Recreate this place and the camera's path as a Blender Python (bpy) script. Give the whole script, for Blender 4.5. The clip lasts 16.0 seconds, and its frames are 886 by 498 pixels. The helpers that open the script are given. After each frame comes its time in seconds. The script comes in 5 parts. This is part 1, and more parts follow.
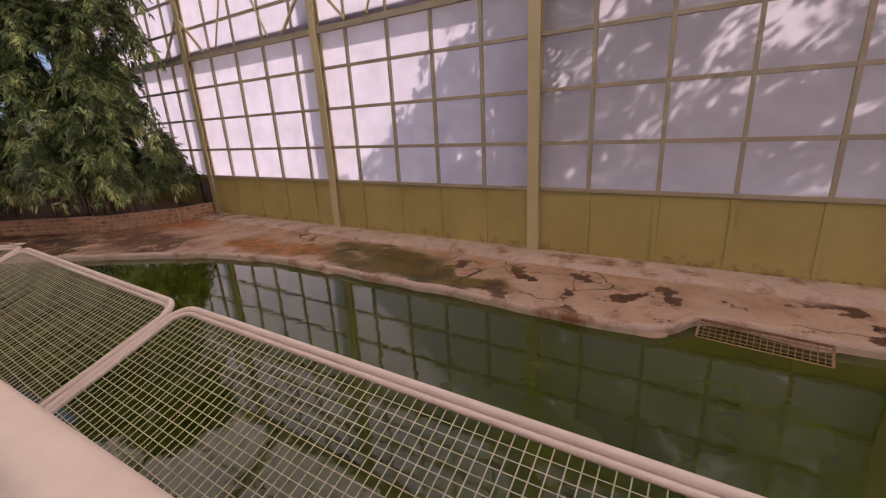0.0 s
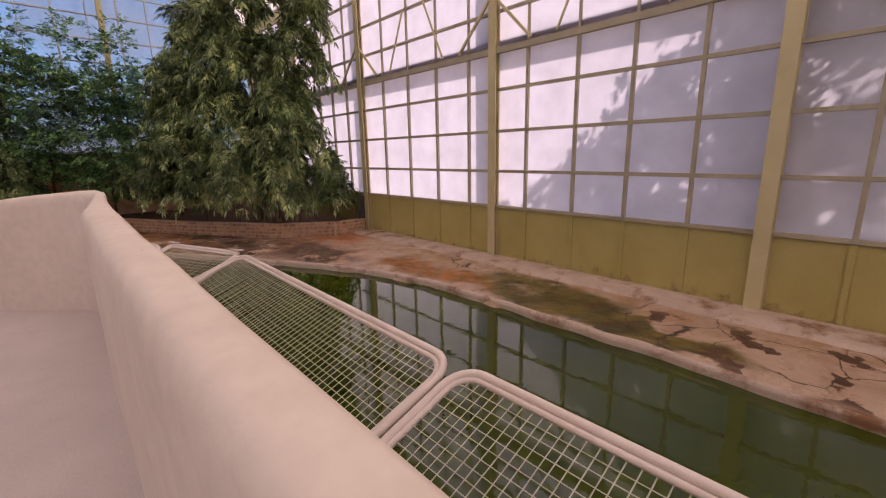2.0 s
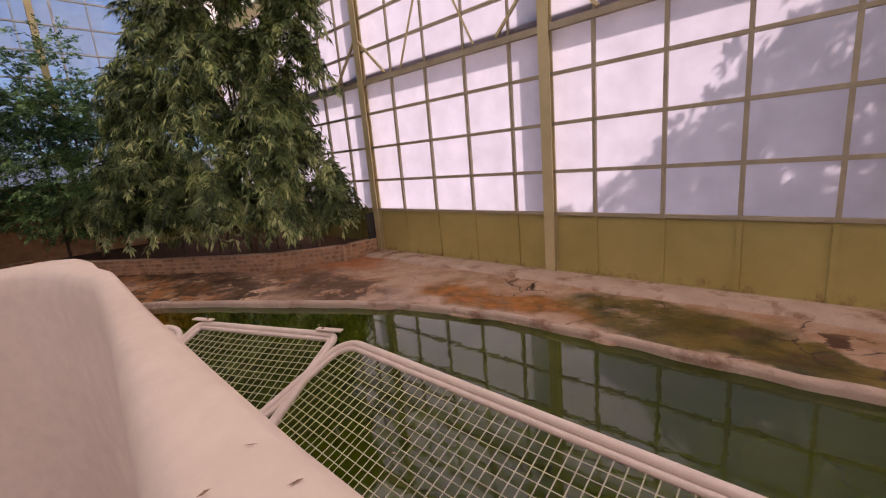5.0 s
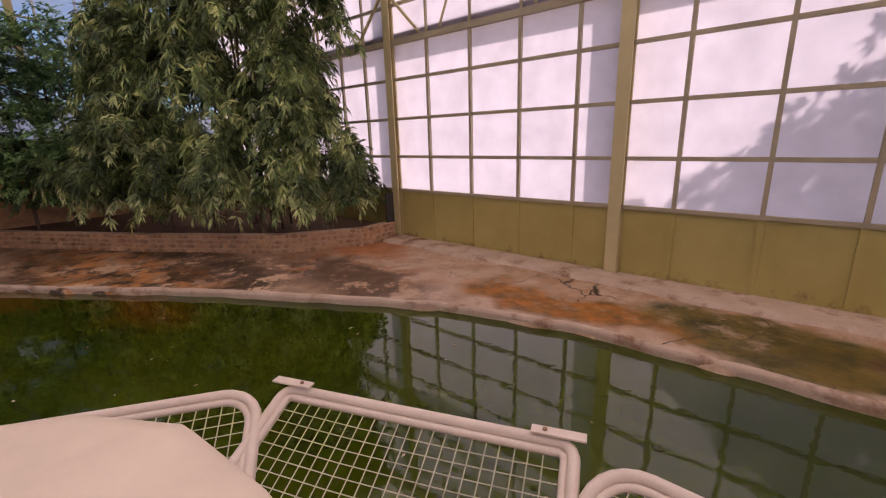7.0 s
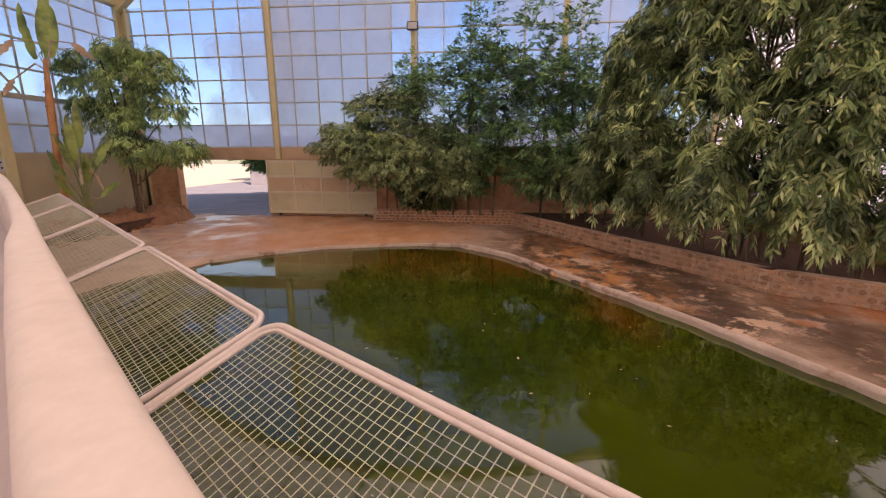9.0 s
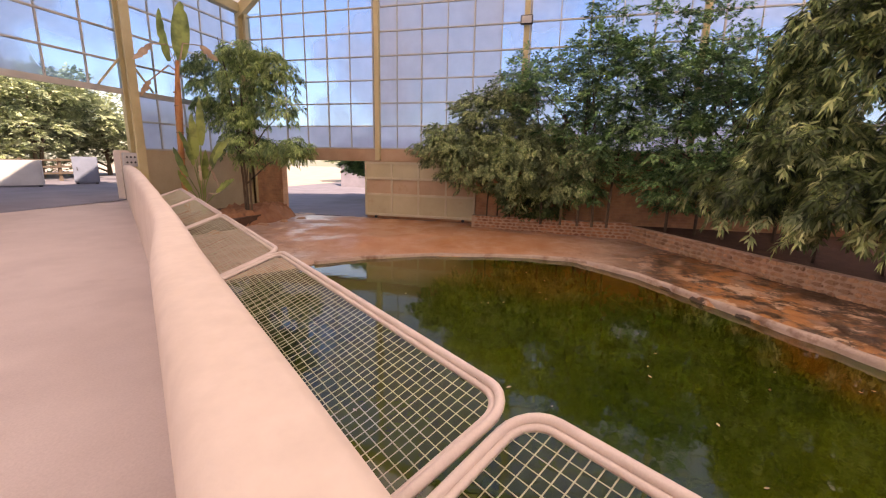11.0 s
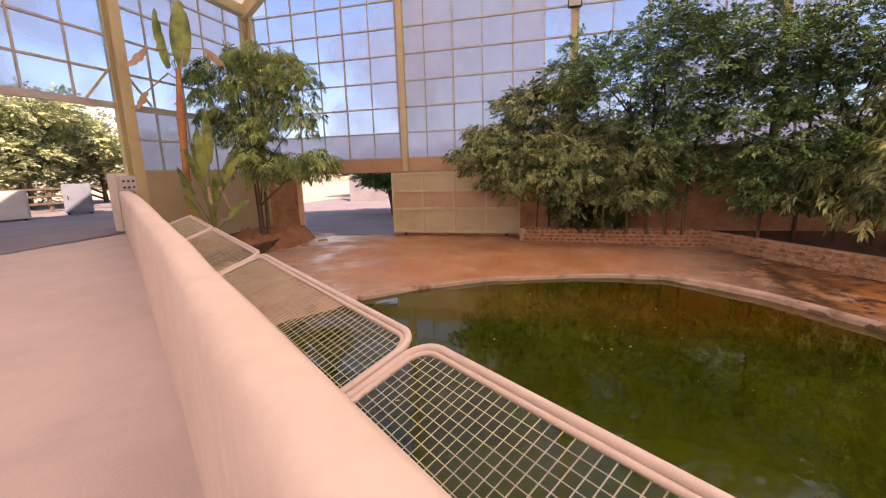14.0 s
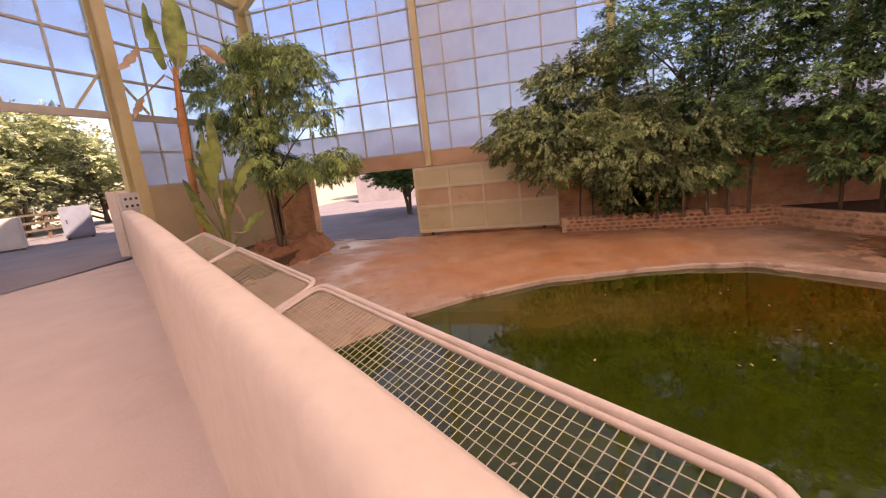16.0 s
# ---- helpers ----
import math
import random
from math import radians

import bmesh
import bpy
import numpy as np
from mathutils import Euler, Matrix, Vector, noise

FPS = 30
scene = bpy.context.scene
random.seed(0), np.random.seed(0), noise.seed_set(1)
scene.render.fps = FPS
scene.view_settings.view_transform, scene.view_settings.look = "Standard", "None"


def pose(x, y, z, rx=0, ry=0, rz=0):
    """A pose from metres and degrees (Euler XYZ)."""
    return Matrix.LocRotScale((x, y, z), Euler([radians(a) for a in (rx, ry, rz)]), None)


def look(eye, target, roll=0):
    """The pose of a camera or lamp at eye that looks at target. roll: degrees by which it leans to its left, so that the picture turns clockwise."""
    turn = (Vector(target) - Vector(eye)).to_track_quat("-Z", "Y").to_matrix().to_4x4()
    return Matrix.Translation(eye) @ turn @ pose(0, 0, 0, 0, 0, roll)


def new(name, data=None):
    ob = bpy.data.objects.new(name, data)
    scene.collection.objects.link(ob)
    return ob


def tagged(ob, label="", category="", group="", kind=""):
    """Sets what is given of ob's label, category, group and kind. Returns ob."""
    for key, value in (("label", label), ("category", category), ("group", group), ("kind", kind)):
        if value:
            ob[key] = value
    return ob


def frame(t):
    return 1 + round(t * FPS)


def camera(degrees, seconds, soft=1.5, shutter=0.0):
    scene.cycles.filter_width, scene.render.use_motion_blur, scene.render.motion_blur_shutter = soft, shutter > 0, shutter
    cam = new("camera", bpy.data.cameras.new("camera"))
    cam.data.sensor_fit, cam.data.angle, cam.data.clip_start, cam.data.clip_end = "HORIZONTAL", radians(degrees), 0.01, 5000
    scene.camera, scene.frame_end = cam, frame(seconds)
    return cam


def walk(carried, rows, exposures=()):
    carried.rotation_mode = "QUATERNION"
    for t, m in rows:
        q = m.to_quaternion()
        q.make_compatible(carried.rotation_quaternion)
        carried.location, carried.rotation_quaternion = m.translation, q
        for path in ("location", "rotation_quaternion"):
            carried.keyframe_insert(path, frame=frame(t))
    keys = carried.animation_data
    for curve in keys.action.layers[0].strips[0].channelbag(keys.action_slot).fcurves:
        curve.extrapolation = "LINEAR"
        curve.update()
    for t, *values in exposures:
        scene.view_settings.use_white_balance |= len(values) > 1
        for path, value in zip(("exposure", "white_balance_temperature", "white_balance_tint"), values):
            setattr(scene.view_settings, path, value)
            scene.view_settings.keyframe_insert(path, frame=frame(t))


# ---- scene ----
cam = camera(93.0, 16.0, soft=1.15)
PATH = [
    (0, (15.087, -8.486, 2.870), (14.051, -6.878, 2.285), -3.19),
    (0.5, (14.754, -8.543, 2.945), (13.373, -7.176, 2.476), -1.76),
    (1, (14.282, -8.598, 2.843), (12.869, -7.237, 2.452), -1.48),
    (1.5, (14.030, -8.652, 2.927), (12.590, -7.320, 2.535), -1.36),
    (2, (13.457, -8.599, 2.800), (12.018, -7.283, 2.356), -1.19),
    (2.5, (13.059, -8.736, 2.947), (11.627, -7.436, 2.439), -1.45),
    (3, (12.643, -8.676, 2.956), (11.189, -7.391, 2.473), -2.05),
    (3.5, (12.207, -8.635, 2.896), (10.755, -7.336, 2.446), -1.54),
    (4, (11.660, -8.685, 2.909), (10.247, -7.342, 2.461), -2.21),
    (4.2, (11.479, -8.665, 2.890), (10.080, -7.307, 2.442), -3.10),
    (6.3, (9.404, -8.415, 2.776), (8.180, -6.890, 2.357), -4.00),
    (6.5, (9.233, -8.423, 2.780), (8.028, -6.893, 2.326), -3.11),
    (7, (8.819, -8.407, 2.823), (7.562, -6.940, 2.306), -1.83),
    (7.5, (8.455, -8.455, 2.835), (6.996, -7.207, 2.276), -0.05),
    (8, (8.124, -8.711, 2.818), (6.422, -7.812, 2.276), -0.30),
    (8.5, (7.667, -8.958, 2.772), (5.774, -8.546, 2.276), -0.28),
    (9, (7.636, -8.978, 2.792), (5.693, -9.165, 2.355), -0.02),
    (9.5, (7.379, -9.260, 2.729), (5.468, -9.732, 2.379), 0.32),
    (12, (6.183, -10.900, 2.644), (4.299, -11.416, 2.217), 1.20),
    (12.5, (5.844, -11.224, 2.623), (3.958, -11.751, 2.214), 0.48),
    (13, (5.523, -11.656, 2.605), (3.631, -12.174, 2.217), 0.12),
    (13.5, (5.227, -12.038, 2.587), (3.333, -12.559, 2.210), -0.92),
    (14, (5.047, -12.371, 2.616), (3.151, -12.886, 2.247), -1.82),
    (14.5, (4.679, -12.810, 2.546), (2.777, -13.330, 2.206), -3.18),
    (15, (4.372, -13.097, 2.492), (2.470, -13.628, 2.175), -4.14),
    (15.5, (4.205, -13.357, 2.519), (2.311, -13.896, 2.168), -5.28),
    (16, (4.042, -13.695, 2.620), (2.154, -14.225, 2.226), -6.09),
]

walk(cam, [(t, look(eye, target, roll)) for t, eye, target, roll in PATH], exposures=[(0.0, 0.32, 7350, 21), (0.8, 0.54, 7250, 18), (2.5, 0.41, 7400, 22), (6.5, 0.44, 7400, 22), (8.2, 0.66, 7950, 28), (9.2, 0.95, 7950, 24), (12.0, 1.11, 8500, 29), (16.0, 1.14, 9200, 35)])

# ---- world and light ----
SUN_EL, SUN_AZ = 42.0, 40.0   # elevation; azimuth counted from +x towards +y
world = bpy.data.worlds.new("world")
scene.world = world
world.use_nodes = True
wt = world.node_tree
sky = wt.nodes.new("ShaderNodeTexSky")
sky.sky_type = "NISHITA"
sky.sun_disc = False
sky.sun_elevation = radians(SUN_EL)
sky.sun_rotation = radians(90.0 - SUN_AZ)
wt.links.new(sky.outputs["Color"], wt.nodes["Background"].inputs["Color"])
wt.nodes["Background"].inputs["Strength"].default_value = 0.13
sun = new("sun", bpy.data.lights.new("sun", "SUN"))
sun.data.energy, sun.data.angle, sun.data.color = 5.0, radians(0.55), (1.0, 0.93, 0.84)
sd = Vector((math.cos(radians(SUN_EL)) * math.cos(radians(SUN_AZ)), math.cos(radians(SUN_EL)) * math.sin(radians(SUN_AZ)), math.sin(radians(SUN_EL))))
sun.matrix_world = look(sd * 60, (0, 0, 0))


# ---- materials ----
def material(name):
    m = bpy.data.materials.new(name)
    m.use_nodes = True
    nt = m.node_tree
    return m, nt, nt.nodes["Principled BSDF"]


def node(nt, kind, **values):
    n = nt.nodes.new(kind)
    for key, value in values.items():
        n.inputs[key.replace("_", " ")].default_value = value
    return n


def coords(nt):
    return nt.nodes.new("ShaderNodeNewGeometry").outputs["Position"]


def ramp(nt, source, stops):
    r = nt.nodes.new("ShaderNodeValToRGB")
    e = r.color_ramp.elements
    while len(e) < len(stops):
        e.new(0.5)
    for el, (p, c) in zip(e, stops):
        el.position, el.color = p, (*c, 1)
    nt.links.new(source, r.inputs["Fac"])
    return r.outputs["Color"]


def noise_out(nt, scale, detail=5.0, rough=0.6, where=None):
    n = node(nt, "ShaderNodeTexNoise", Scale=scale, Detail=detail, Roughness=rough)
    nt.links.new(where or coords(nt), n.inputs["Vector"])
    return n.outputs["Fac"]


def mix(nt, fac, a, b, mode="MIX"):
    n = nt.nodes.new("ShaderNodeMix")
    n.data_type, n.blend_type = "RGBA", mode
    for socket, value in ((n.inputs[0], fac), (n.inputs[6], a), (n.inputs[7], b)):
        if isinstance(value, (int, float)):
            socket.default_value = value
        elif isinstance(value, tuple):
            socket.default_value = (*value, 1)
        else:
            nt.links.new(value, socket)
    return n.outputs[2]


def bump(nt, bsdf, height, strength=0.3, distance=0.01):
    b = node(nt, "ShaderNodeBump", Strength=strength, Distance=distance)
    nt.links.new(height, b.inputs["Height"])
    nt.links.new(b.outputs["Normal"], bsdf.inputs["Normal"])


def surface(name, dark, light, scale=3.0, fine=60.0, rough=0.7, metal=0.0, relief=0.25, dist=0.006, stain=None, stain_at=(0.58, 0.72), stain_scale=1.3):
    m, nt, b = material(name)
    col = ramp(nt, noise_out(nt, scale), [(0.3, dark), (0.7, light)])
    grain = noise_out(nt, fine, 4.0)
    col = mix(nt, 0.22, col, ramp(nt, grain, [(0.3, tuple(c * 0.7 for c in dark)), (0.7, light)]))
    if stain:
        mask = ramp(nt, noise_out(nt, stain_scale, 8.0, 0.65), [(stain_at[0], (0, 0, 0)), (stain_at[1], (1, 1, 1))])
        col = mix(nt, mask, col, stain)
    nt.links.new(col, b.inputs["Base Color"])
    b.inputs["Roughness"].default_value, b.inputs["Metallic"].default_value = rough, metal
    bump(nt, b, grain, relief, dist)
    return m


plaster = surface("plaster_paint", (0.70, 0.58, 0.47), (0.80, 0.68, 0.57), 1.2, 14.0, 0.75, relief=0.22, dist=0.012, stain=(0.62, 0.50, 0.40), stain_at=(0.66, 0.85))
walkway_mat = surface("walkway_screed", (0.50, 0.42, 0.385), (0.63, 0.54, 0.495), 1.1, 70.0, 0.85, stain=(0.45, 0.37, 0.33), stain_at=(0.60, 0.82), stain_scale=1.7)
paving_mat = surface("outdoor_paving", (0.19, 0.17, 0.195), (0.28, 0.255, 0.285), 0.8, 40.0, 0.9)
steel_cream = surface("cream_steel", (0.54, 0.45, 0.23), (0.65, 0.55, 0.31), 2.0, 80.0, 0.5, relief=0.08, stain=(0.36, 0.22, 0.10), stain_at=(0.70, 0.80), stain_scale=2.5)
bar_mat = surface("glazing_bar_steel", (0.36, 0.30, 0.21), (0.48, 0.41, 0.28), 2.0, 80.0, 0.5, relief=0.08)
olive_sheet = surface("olive_sheet_steel", (0.40, 0.32, 0.10), (0.50, 0.41, 0.15), 1.1, 50.0, 0.55, relief=0.12, stain=(0.16, 0.09, 0.04), stain_at=(0.68, 0.76), stain_scale=3.0)


def rust_foot(m, low, high):
    """Flaking rust that is thickest at the bottom edge of a painted sheet, with drips of its own outline."""
    nt = m.node_tree
    b = nt.nodes["Principled BSDF"]
    painted = b.inputs["Base Color"].links[0].from_socket
    sep = nt.nodes.new("ShaderNodeSeparateXYZ")
    nt.links.new(coords(nt), sep.inputs[0])
    reach = nt.nodes.new("ShaderNodeMapRange")
    nt.links.new(sep.outputs[2], reach.inputs[0])
    for k, v in enumerate((low, high, 0.22, -0.16)):
        reach.inputs[k + 1].default_value = v
    stretch = nt.nodes.new("ShaderNodeMapping")
    stretch.inputs["Scale"].default_value = (1, 1, 0.7)
    nt.links.new(coords(nt), stretch.inputs["Vector"])
    add = nt.nodes.new("ShaderNodeMath")
    nt.links.new(noise_out(nt, 5.0, 8.0, 0.7, stretch.outputs[0]), add.inputs[0])
    nt.links.new(reach.outputs[0], add.inputs[1])
    mask = ramp(nt, add.outputs[0], [(0.66, (0, 0, 0)), (0.80, (0.8, 0.8, 0.8))])
    rust = ramp(nt, noise_out(nt, 18.0, 5.0), [(0.3, (0.14, 0.07, 0.025)), (0.7, (0.34, 0.19, 0.075))])
    nt.links.new(mix(nt, mask, painted, rust), b.inputs["Base Color"])


rust_foot(olive_sheet, 0.0, 0.75)
gable_bar = surface("pale_bar_steel", (0.44, 0.42, 0.36), (0.57, 0.54, 0.47), 2.0, 80.0, 0.5, relief=0.08)
gate_bar = surface("gate_frame_steel", (0.56, 0.50, 0.33), (0.66, 0.60, 0.42), 2.0, 80.0, 0.5, relief=0.08)
gate_sheet = surface("gate_sheet_steel", (0.50, 0.44, 0.26), (0.60, 0.54, 0.34), 1.0, 60.0, 0.5, relief=0.1, stain=(0.42, 0.26, 0.14), stain_at=(0.60, 0.75), stain_scale=0.9)
gate_pink = surface("gate_sheet_faded", (0.50, 0.35, 0.21), (0.61, 0.45, 0.29), 1.0, 60.0, 0.6, relief=0.1, stain=(0.40, 0.22, 0.11), stain_at=(0.58, 0.74), stain_scale=1.2)
tube_mat = surface("pink_white_tube", (0.66, 0.55, 0.48), (0.78, 0.67, 0.60), 6.0, 120.0, 0.45, relief=0.06)
wire_mat = surface("galvanised_wire", (0.48, 0.46, 0.33), (0.60, 0.58, 0.44), 8.0, 150.0, 0.45, metal=0.2, relief=0.05)
rust_mat = surface("rusty_steel", (0.20, 0.11, 0.06), (0.34, 0.20, 0.12), 12.0, 90.0, 0.8)
stone_mat = surface("rubble_stone", (0.40, 0.22, 0.12), (0.62, 0.40, 0.25), 3.0, 40.0, 0.9, relief=0.5, dist=0.015)
stone_red = surface("red_rubble_stone", (0.36, 0.155, 0.07), (0.56, 0.29, 0.155), 3.0, 40.0, 0.9, relief=0.5, dist=0.015)
for m in (stone_mat, stone_red):
    nt = m.node_tree
    b = nt.nodes["Principled BSDF"]
    tone = ramp(nt, nt.nodes.new("ShaderNodeObjectInfo").outputs["Random"], [(0.0, (0.72, 0.69, 0.66)), (0.5, (0.97, 0.97, 0.97)), (1.0, (1.22, 1.17, 1.1))])
    nt.links.new(mix(nt, 1.0, b.inputs["Base Color"].links[0].from_socket, tone, "MULTIPLY"), b.inputs["Base Color"])
mortar_mat = surface("mortar", (0.50, 0.33, 0.21), (0.66, 0.47, 0.33), 4.0, 60.0, 0.95)

def brick_material(name, a, b, joint):
    m, nt, p = material(name)
    sep = nt.nodes.new("ShaderNodeSeparateXYZ")
    nt.links.new(coords(nt), sep.inputs[0])
    add = nt.nodes.new("ShaderNodeMath")
    nt.links.new(sep.outputs[0], add.inputs[0])
    nt.links.new(sep.outputs[1], add.inputs[1])
    comb = nt.nodes.new("ShaderNodeCombineXYZ")
    nt.links.new(add.outputs[0], comb.inputs[0])
    nt.links.new(sep.outputs[2], comb.inputs[1])
    br = node(nt, "ShaderNodeTexBrick", Color1=(*a, 1), Color2=(*b, 1), Mortar=(*joint, 1), Scale=1.0, Mortar_Size=0.012, Bias=0.0, Brick_Width=0.26, Row_Height=0.10)
    br.inputs["Mortar Smooth"].default_value = 0.4
    nt.links.new(comb.outputs[0], br.inputs["Vector"])
    col = mix(nt, 0.45, br.outputs["Color"], ramp(nt, noise_out(nt, 2.2, 7.0), [(0.3, tuple(c * 0.55 for c in a)), (0.7, tuple(min(1, c * 1.3) for c in b))]))
    nt.links.new(col, p.inputs["Base Color"])
    p.inputs["Roughness"].default_value = 0.9
    bump(nt, p, br.outputs["Fac"], -0.6, 0.015)
    return m


brick_mat = brick_material("red_brick_wall", (0.48, 0.24, 0.115), (0.64, 0.36, 0.19), (0.56, 0.36, 0.22))
soil_mat = surface("planter_soil", (0.075, 0.036, 0.018), (0.16, 0.078, 0.037), 3.0, 40.0, 0.95, relief=0.6, dist=0.03)
bark_mat = surface("bark", (0.11, 0.075, 0.045), (0.20, 0.14, 0.085), 5.0, 50.0, 0.9, relief=0.5, dist=0.01)
sand_mat = surface("outdoor_sand", (0.44, 0.36, 0.28), (0.58, 0.49, 0.40), 0.5, 12.0, 0.95)
white_box = surface("grey_white_paint", (0.48, 0.47, 0.46), (0.58, 0.57, 0.55), 3.0, 80.0, 0.5)
blue_box = surface("blue_grey_paint", (0.17, 0.19, 0.25), (0.23, 0.26, 0.33), 3.0, 80.0, 0.5)
dark_mat = surface("dark_metal", (0.03, 0.03, 0.03), (0.07, 0.07, 0.07), 4.0, 60.0, 0.5)
wood_mat = surface("weathered_wood", (0.10, 0.07, 0.05), (0.20, 0.15, 0.10), 4.0, 60.0, 0.8)
stalk_mat = surface("orange_stalk", (0.42, 0.14, 0.05), (0.60, 0.30, 0.11), 3.0, 40.0, 0.6)


def leaf_material(name, a, b, c):
    m, nt, p = material(name)
    g = nt.nodes.new("ShaderNodeNewGeometry")
    col = ramp(nt, g.outputs["Random Per Island"], [(0.0, a), (0.55, b), (1.0, c)])
    clump_tone = ramp(nt, noise_out(nt, 1.5, 3.0), [(0.40, (0.50, 0.56, 0.48)), (0.60, (1.5, 1.44, 1.25))])      # random lighter and darker patches, for contrast between clumps
    col = mix(nt, 1.0, col, clump_tone, "MULTIPLY")
    nt.links.new(col, p.inputs["Base Color"])
    p.inputs["Roughness"].default_value = 0.5
    tr = nt.nodes.new("ShaderNodeBsdfTranslucent")
    nt.links.new(col, tr.inputs["Color"])
    ms = nt.nodes.new("ShaderNodeMixShader")
    ms.inputs[0].default_value = 0.28
    nt.links.new(p.outputs[0], ms.inputs[1])
    nt.links.new(tr.outputs[0], ms.inputs[2])
    nt.links.new(ms.outputs[0], nt.nodes["Material Output"].inputs["Surface"])
    return m


bamboo_leaf = leaf_material("bamboo_leaf", (0.17, 0.25, 0.10), (0.39, 0.47, 0.22), (0.68, 0.73, 0.44))
dark_leaf = leaf_material("dark_leaf", (0.09, 0.205, 0.085), (0.185, 0.345, 0.145), (0.34, 0.50, 0.23))
corner_leaf = leaf_material("corner_leaf", (0.15, 0.25, 0.09), (0.30, 0.42, 0.16), (0.48, 0.58, 0.26))
# darkened leaves: shade inside and under foliage is put into their colour
shade_leaf = leaf_material("shade_dark_leaf", (0.05, 0.08, 0.03), (0.10, 0.15, 0.05), (0.18, 0.24, 0.09))
bush_leaf = leaf_material("bush_leaf", (0.15, 0.23, 0.10), (0.29, 0.37, 0.18), (0.52, 0.58, 0.34))
# darker copy of the bamboo leaf; the recessed body's shade is in its colour
shaded_bamboo_leaf = leaf_material("shaded_bamboo_leaf", (0.08, 0.14, 0.05), (0.21, 0.29, 0.11), (0.54, 0.60, 0.29))
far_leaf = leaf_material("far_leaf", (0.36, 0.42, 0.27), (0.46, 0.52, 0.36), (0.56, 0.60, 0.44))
paddle_leaf = leaf_material("paddle_leaf", (0.14, 0.21, 0.06), (0.25, 0.31, 0.09), (0.40, 0.42, 0.16))
dry_leaf = surface("dry_leaf", (0.36, 0.24, 0.14), (0.58, 0.44, 0.30), 5.0, 50.0, 0.8)


def sheet_material(name, through_part, tint):
    """Milky plastic glazing: scatters light through, and lets part of the view pass."""
    m, nt, p = material(name)
    streak = ramp(nt, noise_out(nt, 1.6, 6.0), [(0.3, tuple(c * 0.86 for c in tint)), (0.7, tint)])
    tr = nt.nodes.new("ShaderNodeBsdfTranslucent")
    nt.links.new(streak, tr.inputs["Color"])
    clear = nt.nodes.new("ShaderNodeBsdfTransparent")
    clear.inputs[0].default_value = (0.70, 0.84, 1.0, 1)
    p.inputs["Roughness"].default_value = 0.25
    nt.links.new(streak, p.inputs["Base Color"])
    m1 = nt.nodes.new("ShaderNodeMixShader")
    m1.inputs[0].default_value = 0.10
    nt.links.new(tr.outputs[0], m1.inputs[1])
    nt.links.new(p.outputs[0], m1.inputs[2])
    m2 = nt.nodes.new("ShaderNodeMixShader")
    m2.inputs[0].default_value = through_part
    if through_part:
        haze = ramp(nt, noise_out(nt, 0.22, 3.0), [(0.40, (through_part * 0.6,) * 3), (0.58, (through_part * 1.15,) * 3)])
        nt.links.new(haze, m2.inputs[0])
    nt.links.new(m1.outputs[0], m2.inputs[1])
    nt.links.new(clear.outputs[0], m2.inputs[2])
    nt.links.new(m2.outputs[0], nt.nodes["Material Output"].inputs["Surface"])
    return m


milky_sheet = sheet_material("milky_sheet", 0.0, (0.78, 0.76, 0.86))
roof_sheet = sheet_material("roof_sheet", 0.0, (0.84, 0.80, 0.80))
hazy_sheet = sheet_material("hazy_lower_sheet", 0.28, (0.82, 0.82, 0.92))
clear_sheet = sheet_material("hazy_clear_sheet", 0.80, (0.84, 0.87, 1.0))
dusty_sheet = sheet_material("dusty_sheet", 0.36, (0.78, 0.78, 0.84))

# pond water: dark green, mirror-smooth with faint ripples
water_mat, nt, b = material("pond_water")
deep = ramp(nt, noise_out(nt, 0.35, 4.0), [(0.35, (0.020, 0.037, 0.002)), (0.65, (0.047, 0.066, 0.003))])
WATER_NODES = (nt, b, deep)
b.inputs["Roughness"].default_value = 0.03
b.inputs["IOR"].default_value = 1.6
bump(nt, b, noise_out(nt, 3.5, 3.0, 0.5), 0.10, 0.02)


def place_mask(nt, x, y, rx, ry, edge=0.35):
    """A blotch of its own uneven outline, centred at a spot on the ground."""
    pos = coords(nt)
    warp = node(nt, "ShaderNodeTexNoise", Scale=1.1, Detail=6.0)
    nt.links.new(pos, warp.inputs["Vector"])
    add = nt.nodes.new("ShaderNodeVectorMath")
    add.operation = "MULTIPLY_ADD"
    nt.links.new(warp.outputs["Color"], add.inputs[0])
    add.inputs[1].default_value = (1.6, 1.6, 0)
    nt.links.new(pos, add.inputs[2])
    sub = nt.nodes.new("ShaderNodeVectorMath")
    sub.operation = "SUBTRACT"
    nt.links.new(add.outputs[0], sub.inputs[0])
    sub.inputs[1].default_value = (x + 0.8, y + 0.8, 0)
    mul = nt.nodes.new("ShaderNodeVectorMath")
    mul.operation = "MULTIPLY"
    nt.links.new(sub.outputs[0], mul.inputs[0])
    mul.inputs[1].default_value = (1 / rx, 1 / ry, 0)
    ln = nt.nodes.new("ShaderNodeVectorMath")
    ln.operation = "LENGTH"
    nt.links.new(mul.outputs[0], ln.inputs[0])
    return ramp(nt, ln.outputs["Value"], [(1 - edge, (1, 1, 1)), (1.0, (0, 0, 0))])


# the sandy bed shows rust-brown through the shallows by the west shore and the planter
nt, b, deep = WATER_NODES
deep = mix(nt, place_mask(nt, -3.6, -9.6, 2.0, 4.2, 0.6), deep, (0.085, 0.050, 0.004))
deep = mix(nt, place_mask(nt, -0.6, -6.5, 2.2, 0.7, 0.7), deep, (0.10, 0.045, 0.004))
